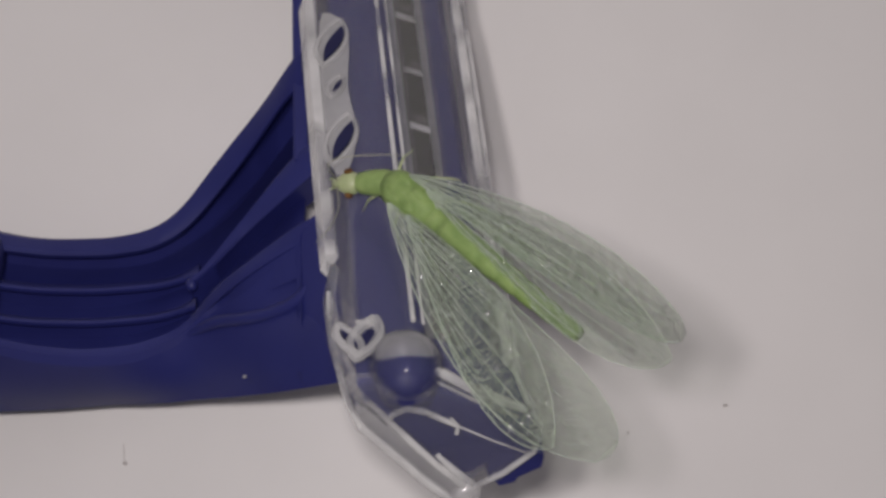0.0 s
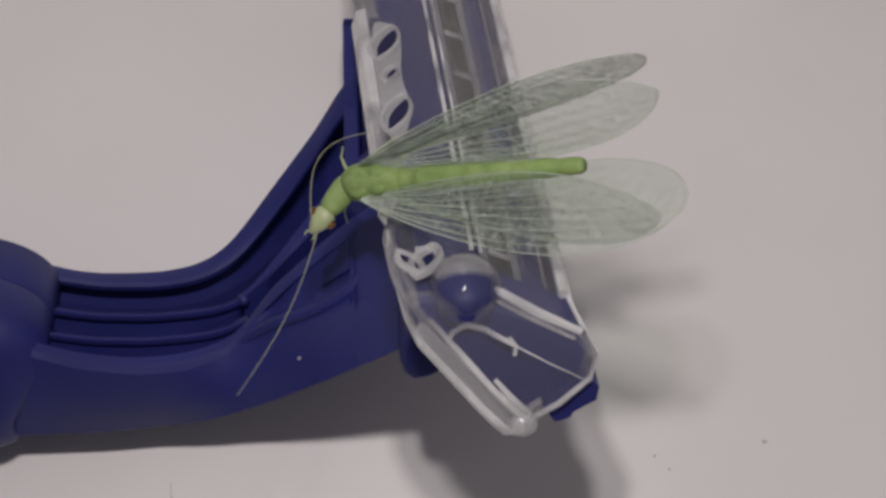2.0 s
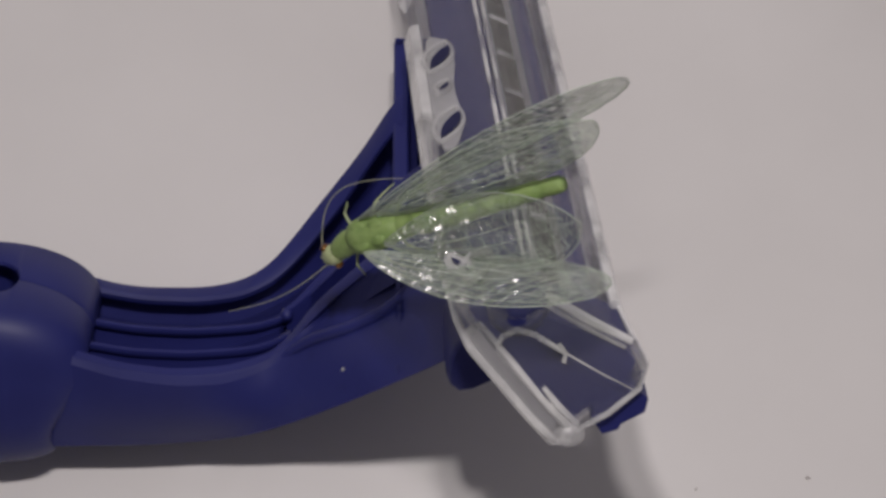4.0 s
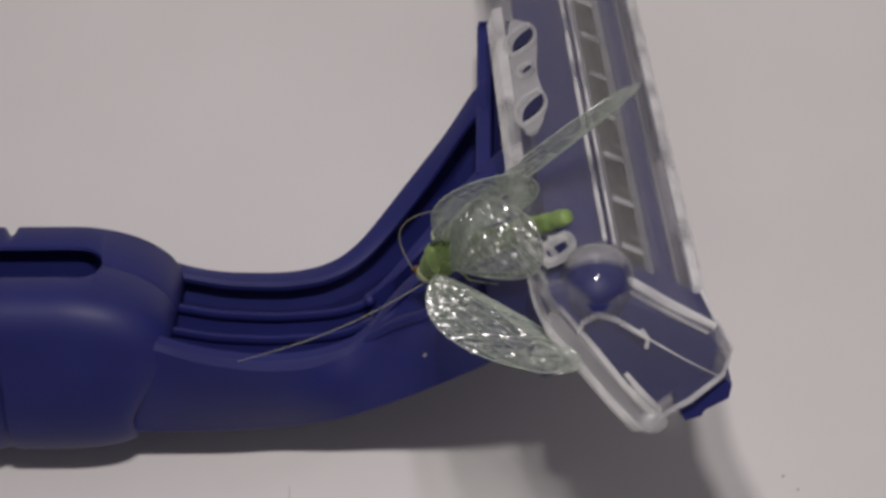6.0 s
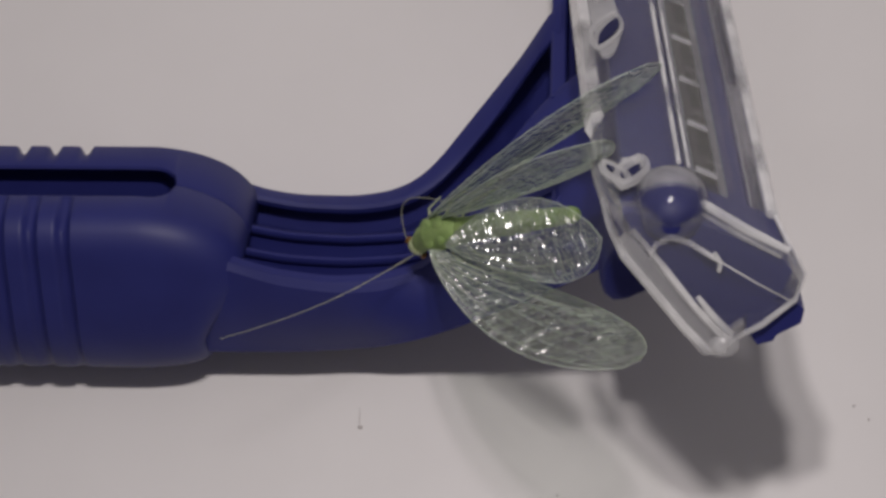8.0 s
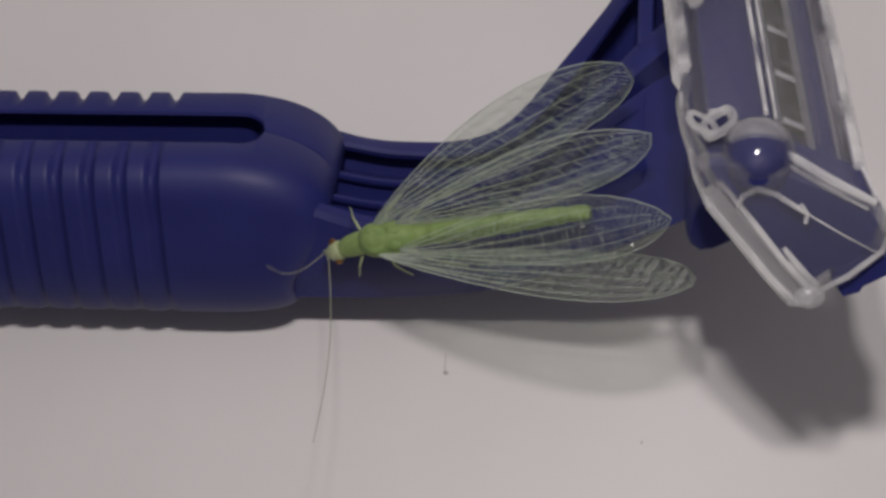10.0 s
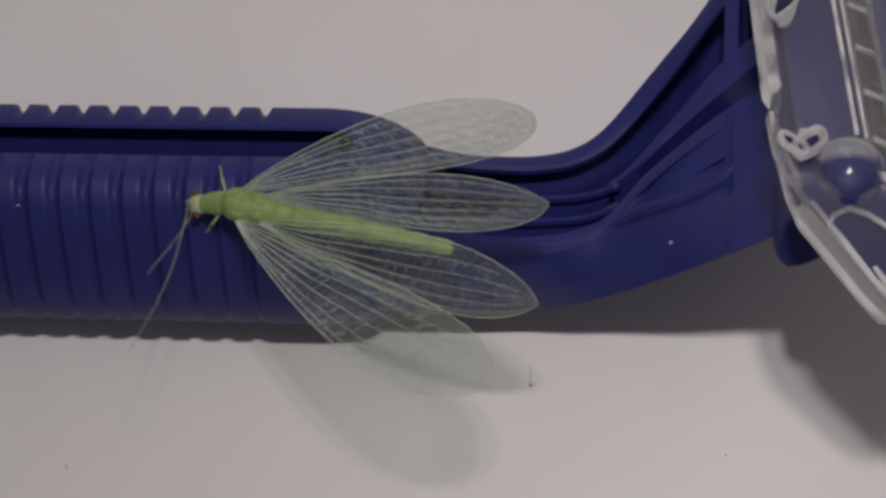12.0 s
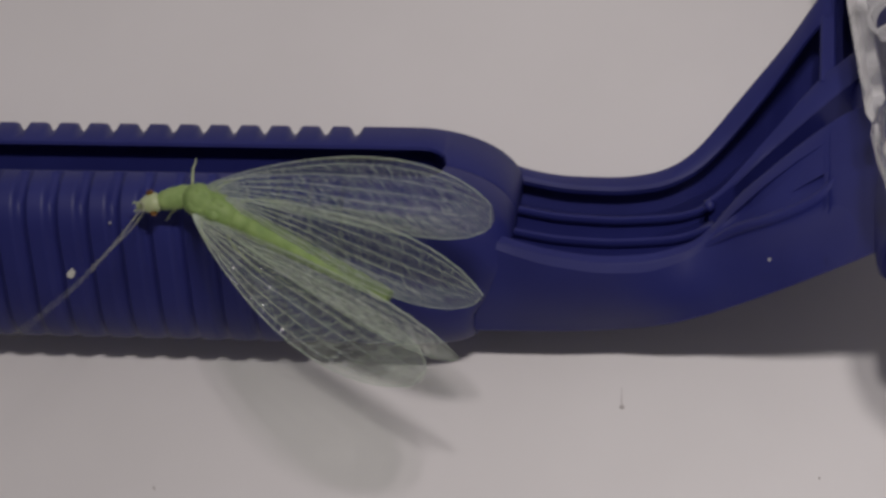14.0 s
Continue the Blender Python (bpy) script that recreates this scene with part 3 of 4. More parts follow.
def clip_hole(s, long, wide, r, lean=0.25, u0=25.0):
    """A leaf-shaped moulded loop with a slot painted dark, on the clip side."""
    bm = bmesh.new()
    pts = []
    for k in range(21):
        a = 2 * math.pi * k / 20
        c, d = math.cos(a), math.sin(a)
        pts.append(at_head(u0 + lean * c + wide * d * abs(d), s + long * c, 20.92))
    tube(bm, pts, r, 6)
    loop = part("clip_loop", bm, HAZY, cap)
    # solid dark plug in place of a hole, its shade put into the colour
    bm = bmesh.new()
    rings = []
    for z in (20.6, 21.0):
        rings.append([at_head(u0 + 0.14 + 1.25 * lean * math.cos(a) + 0.5 * wide * math.sin(a) * abs(math.sin(a)), s + 0.8 * long * math.cos(a), z) for a in (2 * math.pi * k / 18 for k in range(18))])
    loft(bm, rings)
    part("clip_slot", bm, SLOT_SHADE, loop, "dark blue plug painting the shade in a cap slot")


# the raised, milky land round the clip slots
bm = bmesh.new()
outline = rounded([(24.45, 10.9), (25.2, 10.9), (25.75, 13.2), (25.45, 15.8), (25.8, 18.9), (25.3, 20.4), (24.45, 20.4)], 2)
loft(bm, [[at_head(u, s, v) for u, s in outline] for v in (20.70, 20.86)])
part("clip_land", bm, HAZY, cap, "raised milky land round the clip slots")
clip_hole(12.75, 1.45, 0.58, 0.13, 0.42)
clip_hole(18.5, 1.4, 0.58, 0.13, 0.42)
clip_hole(15.85, 0.6, 0.3, 0.13, 0.22)
clip_hole(29.8, 0.9, 0.5, 0.18, 0.3)
clip_hole(2.2, 0.95, 0.5, 0.21, 0.4, 25.2)
clip_hole(2.1, 0.75, 0.36, 0.17, -0.35, 24.6)
rod("rim", [(24.9, 3.0, 20.9), (25.4, 2.9, 20.95), (25.75, 2.4, 20.9)], [0.12, 0.2, 0.12], cap)

# ---- lacewing ----
lacewing = empty("lacewing", "pale green lacewing with clear veined wings walking on the razor", "insect")


def body_part(name, stations, mat, label=""):
    """A round body along x: stations of x, half width, half height, height of the axis."""
    bm = bmesh.new()
    n = 14
    loft(bm, [[(x, w * math.cos(2 * math.pi * k / n), z + h * math.sin(2 * math.pi * k / n)) for k in range(n)] for x, w, h, z in stations])
    return part(name, bm, mat, lacewing, label, angle=80)


segs = [(0.2, 0.42, 0.42, 0.0)]
for k in range(9):
    x0 = -0.2 - k * 1.02
    r = 0.54 - 0.02 * abs(k - 2.0) ** 1.3
    segs += [(x0, r * 0.95, r * 0.86, -0.05), (x0 - 0.3, r * 1.03, r * 0.95, -0.05), (x0 - 0.7, r * 1.03, r * 0.95, -0.05), (x0 - 0.98, r * 0.93, r * 0.84, -0.05)]
segs += [(-9.45, 0.26, 0.25, -0.05)]
body_part("abdomen", segs, BODY)
body_part("thorax", [(-1.5, 0.46, 0.40, 0.06), (-1.2, 0.60, 0.53, 0.08), (-0.6, 0.74, 0.65, 0.10), (-0.25, 0.70, 0.62, 0.10), (0.2, 0.80, 0.72, 0.12), (0.75, 0.70, 0.62, 0.10), (1.05, 0.50, 0.47, 0.08)], BODY)
# dorsal plates and small knobs on the thorax
for x, y, r in ((0.25, 0.34, 0.30), (0.25, -0.34, 0.30), (-0.65, 0.30, 0.26), (-0.65, -0.30, 0.26)):
    bm = bmesh.new()
    blob(bm, (x, y, 0.62), (r * 1.4, r * 0.9, 0.12), 12, 8)
    part("thorax_plate", bm, BODY, lacewing)
# the neck-like fore thorax turns with the head
bm = bmesh.new()
n = 14
loft(bm, [[(x, w * math.cos(2 * math.pi * k / n), h * math.sin(2 * math.pi * k / n)) for k in range(n)] for x, w, h in ((-0.1, 0.44, 0.42), (0.25, 0.52, 0.44), (0.8, 0.50, 0.40), (1.25, 0.42, 0.36), (1.45, 0.30, 0.28))])
forebody = part("fore_thorax", bm, BODY, lacewing, angle=80)
bm = bmesh.new()
loft(bm, [[(x, w * math.cos(2 * math.pi * k / n), z + h * math.sin(2 * math.pi * k / n)) for k in range(n)] for x, w, h, z in ((1.3, 0.25, 0.25, 0.0), (1.45, 0.42, 0.36, 0.02), (1.72, 0.48, 0.38, 0.0), (2.0, 0.38, 0.33, -0.03), (2.25, 0.25, 0.24, -0.08), (2.48, 0.11, 0.12, -0.12))])
part("head", bm, PALE, forebody, "pale head", angle=80)
for sgn in (1, -1):
    bm = bmesh.new()
    blob(bm, (1.72, 0.45 * sgn, 0.08), (0.18, 0.15, 0.19), 12, 8)
    part("eye", bm, EYE, forebody, "golden brown compound eye")
    bm = bmesh.new()
    tube(bm, [(2.35, 0.12 * sgn, -0.12), (2.62, 0.2 * sgn, -0.2), (2.72, 0.16 * sgn, -0.36)], [0.045, 0.04, 0.02], 6)
    part("palp", bm, PALE, forebody)


def wing_shape(wide, fore):
    """Leading and trailing edges of a wing, as functions of the span 0..1."""
    bow = 0.10 if fore else 0.0
    if fore:
        half = lambda u: 0.5 * wide * 1.6 * u ** 0.8 * max(0.0, 1 - u ** 4) ** 0.58
    else:
        half = lambda u: 0.5 * wide * 1.75 * u ** 0.85 * max(0.0, 1 - u ** 3) ** 0.76
    mid = lambda u: bow * wide * math.sin(math.pi * min(1.0, u)) ** 0.9
    return (lambda u: mid(u) + half(u)), (lambda u: mid(u) - half(u))


def wing(name, length, wide, side, label):
    front, back = wing_shape(wide, length > 14)
    rnd = random.Random(length * 100 + side)
    nx, ny = 120, 40

    def place(u, v):
        """v runs from the trailing edge (0) to the leading edge (1)."""
        y = back(u) + (front(u) - back(u)) * v
        z = 0.2 * math.sin(v * 3.1) * math.sin(math.pi * u) - 0.3 * u * u
        z += 0.03 * math.cos(2 * math.pi * 6.5 * v) * min(1, 5 * u) * (1 - u * u) + (0.010 + 0.014 * u) * math.sin(85 * u + 7 * v + 2 * math.sin(9 * v)) * math.sin(26 * v + 6 * u)
        return (u * length, y * side, z)

    bm = bmesh.new()
    grid = [[bm.verts.new(Vector(place(u, k / ny)) * MM) for k in range(ny + 1)] for u in (0.012 + 0.985 * i / nx for i in range(nx + 1))]
    for a, b in zip(grid, grid[1:]):
        for k in range(ny):
            bm.faces.new((a[k], a[k + 1], b[k + 1], b[k]))
    ob = part(name, bm, MEMBRANE, lacewing, label, angle=180)

    vb = bmesh.new()

    def vein(pts, r0, r1):
        pts = [Vector(p) + Vector((0, 0, 0.01)) for p in pts]
        n = len(pts)
        tube(vb, pts, [r0 + (r1 - r0) * k / (n - 1) for k in range(n)], 4)

    rim = [place(0.012 + 0.985 * i / 30, 1.0) for i in range(31)] + [place(0.997 - 0.98 * i / 30, 0.0) for i in range(1, 31)]
    vein(rim, 0.024, 0.016)
    # long veins fan out from the root
    lines = [(0.94, 0.93, 0.9), (0.88, 0.80, 0.72), (0.80, 0.64, 0.52), (0.70, 0.48, 0.33), (0.58, 0.33, 0.17), (0.42, 0.2, 0.06), (0.25, 0.1, 0.02)]
    ends = (0.97, 0.985, 0.975, 0.94, 0.86, 0.72, 0.5)

    def along(line, end, q):
        a, m, b = line
        u = 0.015 + (end - 0.015) * q
        v = a + (m - a) * 2 * q if q < 0.5 else m + (b - m) * (2 * q - 1)
        return u, v

    for line, end in zip(lines, ends):
        vein([place(*along(line, end, q / 16)) for q in range(17)], 0.022, 0.009)
    # cross veins between neighbours
    for i in range(len(lines) - 1):
        count = (14, 8, 8, 7, 5, 3)[i]
        for k in range(count):
            q = 0.16 + 0.80 * (k + rnd.uniform(-0.2, 0.2)) / count
            u, v = along(lines[i], ends[i], q)
            q2 = (u + 0.012 - 0.015) / (ends[i + 1] - 0.015)
            if q2 > 0.99:
                continue
            u2, v2 = along(lines[i + 1], ends[i + 1], q2)
            vein([place(u, v), place((u + u2) / 2 + 0.004, (v + v2) / 2), place(u2, v2)], 0.008, 0.0065)
    # thin pale tubes between the long veins, drawn for the skin's glint streaks
    for i in range(len(lines) - 1):
        count = (40, 38, 36, 32, 24, 14)[i]
        for k in range(count):
            q = 0.10 + 0.86 * (k + rnd.uniform(-0.35, 0.35)) / count
            u, v = along(lines[i], ends[i], q)
            q2 = (u + rnd.uniform(0.004, 0.02) - 0.015) / (ends[i + 1] - 0.015)
            if q2 > 0.99:
                continue
            u2, v2 = along(lines[i + 1], ends[i + 1], q2)
            f0, f1 = rnd.uniform(0.0, 0.25), rnd.uniform(0.7, 1.0)
            at = [(u + (u2 - u) * f, v + (v2 - v) * f) for f in (f0, (f0 + f1) / 2, f1)]
            vein([place(at[0][0], at[0][1]), place(at[1][0] + 0.003, at[1][1]), place(at[2][0], at[2][1])], 0.0054, 0.0045)
    # costal cross veins
    for k in range(24):
        u = 0.06 + 0.03 * k
        _, v = along(lines[0], ends[0], u / ends[0])
        vein([place(u, v), place(u + 0.012, 1.0)], 0.008, 0.0065)
    # close-set fine forks along the hind margin and round the tip
    for k in range(56):
        u = 0.20 + 0.74 * k / 55
        v = max(0.05, 0.36 - 0.10 * u + rnd.uniform(-0.04, 0.04)) if u < 0.8 else 0.28 + 0.5 * (u - 0.8) / 0.14
        vein([place(u, v), place(min(0.985, u + 0.025), v * 0.55), place(min(0.992, u + 0.05), 0.0)], 0.008, 0.006)
    part("venation", vb, VEIN, ob, "fine pale green wing veins and drawn glint streaks")
    return ob


right_forewing = wing("forewing", 14.2, 4.6, 1, "clear veined forewing")
left_forewing = wing("forewing", 14.2, 4.6, -1, "clear veined forewing")
right_hindwing = wing("hindwing", 13.5, 3.75, 1, "clear veined hindwing")
left_hindwing = wing("hindwing", 13.5, 3.75, -1, "clear veined hindwing")

# legs, three on each side
for sgn in (1, -1):
    for x, reach, ahead in ((1.2, 0.9, 0.9), (0.2, 1.1, -0.5), (-0.8, 1.0, -1.9)):
        knee = (x + 0.5 * ahead, (0.45 + 0.7 * reach) * sgn, -0.55)
        shin = (x + 0.9 * ahead, (0.5 + reach) * sgn, -1.25)
        foot = (x + 1.15 * ahead, (0.55 + 1.1 * reach) * sgn, -1.6)
        bm = bmesh.new()
        tube(bm, [(x, 0.3 * sgn, -0.4), (x + 0.25 * ahead, (0.4 + 0.4 * reach) * sgn, -0.4), knee], [0.06, 0.06, 0.045], 6)
        leg = part("leg", bm, PALE, lacewing)
        bm = bmesh.new()
        tube(bm, [knee, shin, foot], [0.042, 0.035, 0.022], 6)
        part("shin", bm, PALE, leg)


def antenna(length, bend):
    bm = bmesh.new()
    pts = []
    for k in range(25):
        q = k / 24
        pts.append((length * q, bend * math.sin(math.pi * q), 0.0))
    tube(bm, pts, [0.030 - 0.017 * k / 24 for k in range(25)], 6)
    return part("antenna", bm, ANTENNA, forebody, "long threadlike antenna")


long_antenna = antenna(11.0, 0.35)
bent_antenna = antenna(5.2, 1.5)

# ---- small things on the table and the razor ----


def crumb(name, at, radii, mat, label, seed):
    rnd = random.Random(seed)
    bm = bmesh.new()
    bmesh.ops.create_icosphere(bm, subdivisions=2, radius=1.0)
    for v in bm.verts:
        v.co *= 1 + rnd.uniform(-0.25, 0.25)
        v.co = Vector((v.co.x * radii[0], v.co.y * radii[1], v.co.z * radii[2])) * MM
    ob = finish(bm, name, mat)
    ob.matrix_basis = at
    return tagged(ob, label, "dust")


for k, (x, y, a, b) in enumerate(((40.82, -0.32, 0.12, 0.08), (35.57, -0.83, 0.08, 0.06), (36.23, -1.46, 0.08, 0.05), (-9.3, -6.7, 0.10, 0.05), (12.80, -2.15, 0.12, 0.10), (22.0, -5.2, 0.06, 0.05))):
    crumb("dust_speck", pose(x * MM, y * MM, 0.03 * MM, 0, 0, 40 * k), (a, b, 0.04), SPECK, "tiny dark dust speck on the white table top", k)
bm = bmesh.new()
tube(bm, [(12.74, -1.25, 0.02), (12.77, -1.6, 0.03), (12.74, -1.85, 0.02), (12.79, -2.1, 0.02)], 0.02, 5)
tagged(finish(bm, "fibre", SPECK), "short thin grey fibre lying on the table top", "fibre")
# bits stuck to the near wall of the razor
crumb("crumb", LIE @ pose(-12.1 * MM, -4.93 * MM, 7.9 * MM, 0, 30, 0), (0.16, 0.10, 0.30), CRUMB, "pale crumb stuck on the blue plastic grip", 31)
crumb("dust_speck", LIE @ pose(19.6 * MM, -9.1 * MM, 12.0 * MM), (0.09, 0.05, 0.09), PALE_DUST, "tiny pale speck on the blue plastic neck", 32)
crumb("dust_speck", LIE @ pose(-9.95 * MM, -4.85 * MM, 10.6 * MM), (0.07, 0.05, 0.07), PALE_DUST, "tiny pale speck on the blue plastic grip", 33)

def motions():
    walk(lacewing, [
        (0, pose(0.02672, 0.00806, 0.02214, -2.9, 29.1, 137.5)),
        (0.5, pose(0.02656, 0.00808, 0.02212, -5.2, 27.5, 139.2)),
        (1, pose(0.02512, 0.00775, 0.02215, -9.6, 23.6, 153.3)),
        (1.5, pose(0.02412, 0.00728, 0.02218, -14.9, 30.6, 160.2)),
        (2, pose(0.02299, 0.00655, 0.02245, -17.2, 30.6, 172.6)),
        (2.5, pose(0.02279, 0.00668, 0.02165, -17.6, 31.4, 175.6)),
        (3, pose(0.02175, 0.00556, 0.02133, -18.2, 32.4, -174.3)),
        (5.5, pose(0.02083, 0.00533, 0.01739, -32.8, 56.5, 163.7)),
        (6, pose(0.02066, 0.00483, 0.01686, -34.3, 59.4, 168.5)),
        (6.5, pose(0.01966, 0.00412, 0.01550, -33.2, 60.2, 172.6)),
        (7, pose(0.01872, 0.00403, 0.01512, -31.4, 57.9, 171.0)),
        (7.5, pose(0.01816, 0.00369, 0.01446, -29.4, 55.4, 169.6)),
        (8, pose(0.01732, 0.00337, 0.01382, -26.6, 52.4, 166.3)),
        (8.5, pose(0.01629, 0.00260, 0.01241, -24.5, 49.6, 169.7)),
        (9, pose(0.01449, 0.00158, 0.01043, -19.3, 37.1, -178.6)),
        (11.5, pose(0.00404, 0.00255, 0.01074, -13.6, 8.8, 174.8)),
        (12, pose(0.00100, 0.00329, 0.01153, -12.5, 4.9, 168.3)),
        (12.5, pose(-0.00089, 0.00369, 0.01196, -11.3, 10.2, 160.4)),
        (13, pose(-0.00331, 0.00364, 0.01191, -12.2, 2.6, 168.2)),
        (13.5, pose(-0.00419, 0.00309, 0.01132, -10.1, -13.6, 162.3)),
        (14, pose(-0.00486, 0.00387, 0.01216, -10.5, 5.1, 153.7)),
    ])
    walk(right_forewing, [
        (0, pose(0.00030, -0.00060, 0.00050, 69.9, -7.2, -173.5)),
        (0.5, pose(0.00030, -0.00060, 0.00050, 71.4, -7.6, -173.2)),
        (1, pose(0.00030, -0.00060, 0.00050, 75.9, -8.9, -172.3)),
        (1.5, pose(0.00030, -0.00060, 0.00050, 84.5, -8.1, -168.6)),
        (2, pose(0.00030, -0.00060, 0.00050, 84.8, -8.9, -168.4)),
        (2.5, pose(0.00030, -0.00060, 0.00050, 85.2, -9.8, -168.2)),
        (3, pose(0.00030, -0.00060, 0.00050, 77.3, -9.6, -170.1)),
        (5.5, pose(0.00030, -0.00060, 0.00050, 99.1, 10.7, -166.1)),
        (6, pose(0.00030, -0.00060, 0.00050, 98.7, 9.9, -168.0)),
        (6.5, pose(0.00030, -0.00060, 0.00050, 95.8, 13.6, -169.8)),
        (7, pose(0.00030, -0.00060, 0.00050, 98.4, 18.6, -168.4)),
        (7.5, pose(0.00030, -0.00060, 0.00050, 99.1, 13.6, -164.2)),
        (8, pose(0.00030, -0.00060, 0.00050, 100.5, 10.6, -161.4)),
        (8.5, pose(0.00030, -0.00060, 0.00050, 100.0, 6.9, -159.5)),
        (9, pose(0.00030, -0.00060, 0.00050, 83.2, 1.2, -161.4)),
        (11.5, pose(0.00030, -0.00060, 0.00050, 55.7, -12.8, -156.5)),
        (12, pose(0.00030, -0.00060, 0.00050, 61.9, -11.0, -157.9)),
        (12.5, pose(0.00030, -0.00060, 0.00050, 59.2, -15.8, -163.9)),
        (13, pose(0.00030, -0.00060, 0.00050, 63.3, -19.2, -164.8)),
        (13.5, pose(0.00030, -0.00060, 0.00050, 46.1, -31.5, -160.2)),
        (14, pose(0.00030, -0.00060, 0.00050, 56.8, -10.8, -161.9)),
    ])
    walk(right_hindwing, [
        (0, pose(-0.00065, -0.00055, 0.00042, 44.6, -8.0, -177.6)),
        (0.5, pose(-0.00065, -0.00055, 0.00042, 42.4, -8.4, -177.4)),
        (1, pose(-0.00065, -0.00055, 0.00042, 36.0, -9.7, -176.7)),
        (1.5, pose(-0.00065, -0.00055, 0.00042, 45.9, -7.6, -172.9)),
        (2, pose(-0.00065, -0.00055, 0.00042, 50.9, -9.1, -173.1)),
        (2.5, pose(-0.00065, -0.00055, 0.00042, 55.8, -10.5, -173.4)),
        (3, pose(-0.00065, -0.00055, 0.00042, 52.2, -10.3, -175.4)),
        (5.5, pose(-0.00065, -0.00055, 0.00042, 81.5, -16.7, -176.0)),
        (6, pose(-0.00065, -0.00055, 0.00042, 72.2, -16.4, -174.5)),
        (6.5, pose(-0.00065, -0.00055, 0.00042, 88.7, -4.0, -174.2)),
        (7, pose(-0.00065, -0.00055, 0.00042, 85.2, -1.1, -174.4)),
        (7.5, pose(-0.00065, -0.00055, 0.00042, 87.8, -5.5, -172.9)),
        (8, pose(-0.00065, -0.00055, 0.00042, 84.9, -4.4, -172.8)),
        (8.5, pose(-0.00065, -0.00055, 0.00042, 92.7, -7.8, -170.7)),
        (9, pose(-0.00065, -0.00055, 0.00042, 75.0, -11.4, -172.9)),
        (11.5, pose(-0.00065, -0.00055, 0.00042, 43.4, -13.0, -170.2)),
        (12, pose(-0.00065, -0.00055, 0.00042, 52.0, -10.0, -172.2)),
        (12.5, pose(-0.00065, -0.00055, 0.00042, 61.8, -8.9, -174.2)),
        (13, pose(-0.00065, -0.00055, 0.00042, 62.2, -14.3, -176.0)),
        (13.5, pose(-0.00065, -0.00055, 0.00042, 47.4, -31.3, -176.7)),
        (14, pose(-0.00065, -0.00055, 0.00042, 44.5, -9.0, -175.6)),
    ])
    walk(left_hindwing, [
        (0, pose(-0.00065, 0.00055, 0.00042, 29.5, -15.2, 166.3)),
        (0.5, pose(-0.00065, 0.00055, 0.00042, 33.9, -16.0, 167.4)),
        (1, pose(-0.00065, 0.00055, 0.00042, 47.4, -18.7, 170.8)),
        (1.5, pose(-0.00065, 0.00055, 0.00042, 50.0, -8.4, 172.9)),
        (2, pose(-0.00065, 0.00055, 0.00042, 42.3, -10.7, 172.7)),
        (2.5, pose(-0.00065, 0.00055, 0.00042, 34.6, -13.1, 172.6)),
        (3, pose(-0.00065, 0.00055, 0.00042, 37.1, -23.0, 170.1)),
        (5.5, pose(-0.00065, 0.00055, 0.00042, 18.0, -16.4, -177.7)),
        (6, pose(-0.00065, 0.00055, 0.00042, 22.0, -16.7, -176.6)),
        (6.5, pose(-0.00065, 0.00055, 0.00042, 22.0, -13.6, 178.2)),
        (7, pose(-0.00065, 0.00055, 0.00042, 20.0, -10.3, 178.0)),
        (7.5, pose(-0.00065, 0.00055, 0.00042, 20.0, -11.5, 179.1)),
        (8, pose(-0.00065, 0.00055, 0.00042, 18.0, -9.1, 177.9)),
        (8.5, pose(-0.00065, 0.00055, 0.00042, 14.0, -10.8, -179.0)),
        (9, pose(-0.00065, 0.00055, 0.00042, 36.0, -12.1, -179.5)),
        (11.5, pose(-0.00065, 0.00055, 0.00042, 36.9, -10.3, 174.9)),
        (12, pose(-0.00065, 0.00055, 0.00042, 33.1, -7.0, 175.3)),
        (12.5, pose(-0.00065, 0.00055, 0.00042, 44.4, -7.9, 178.2)),
        (13, pose(-0.00065, 0.00055, 0.00042, 56.7, -12.6, 179.5)),
        (13.5, pose(-0.00065, 0.00055, 0.00042, 57.5, -31.0, 175.5)),
        (14, pose(-0.00065, 0.00055, 0.00042, 63.9, -7.0, 177.2)),
    ])
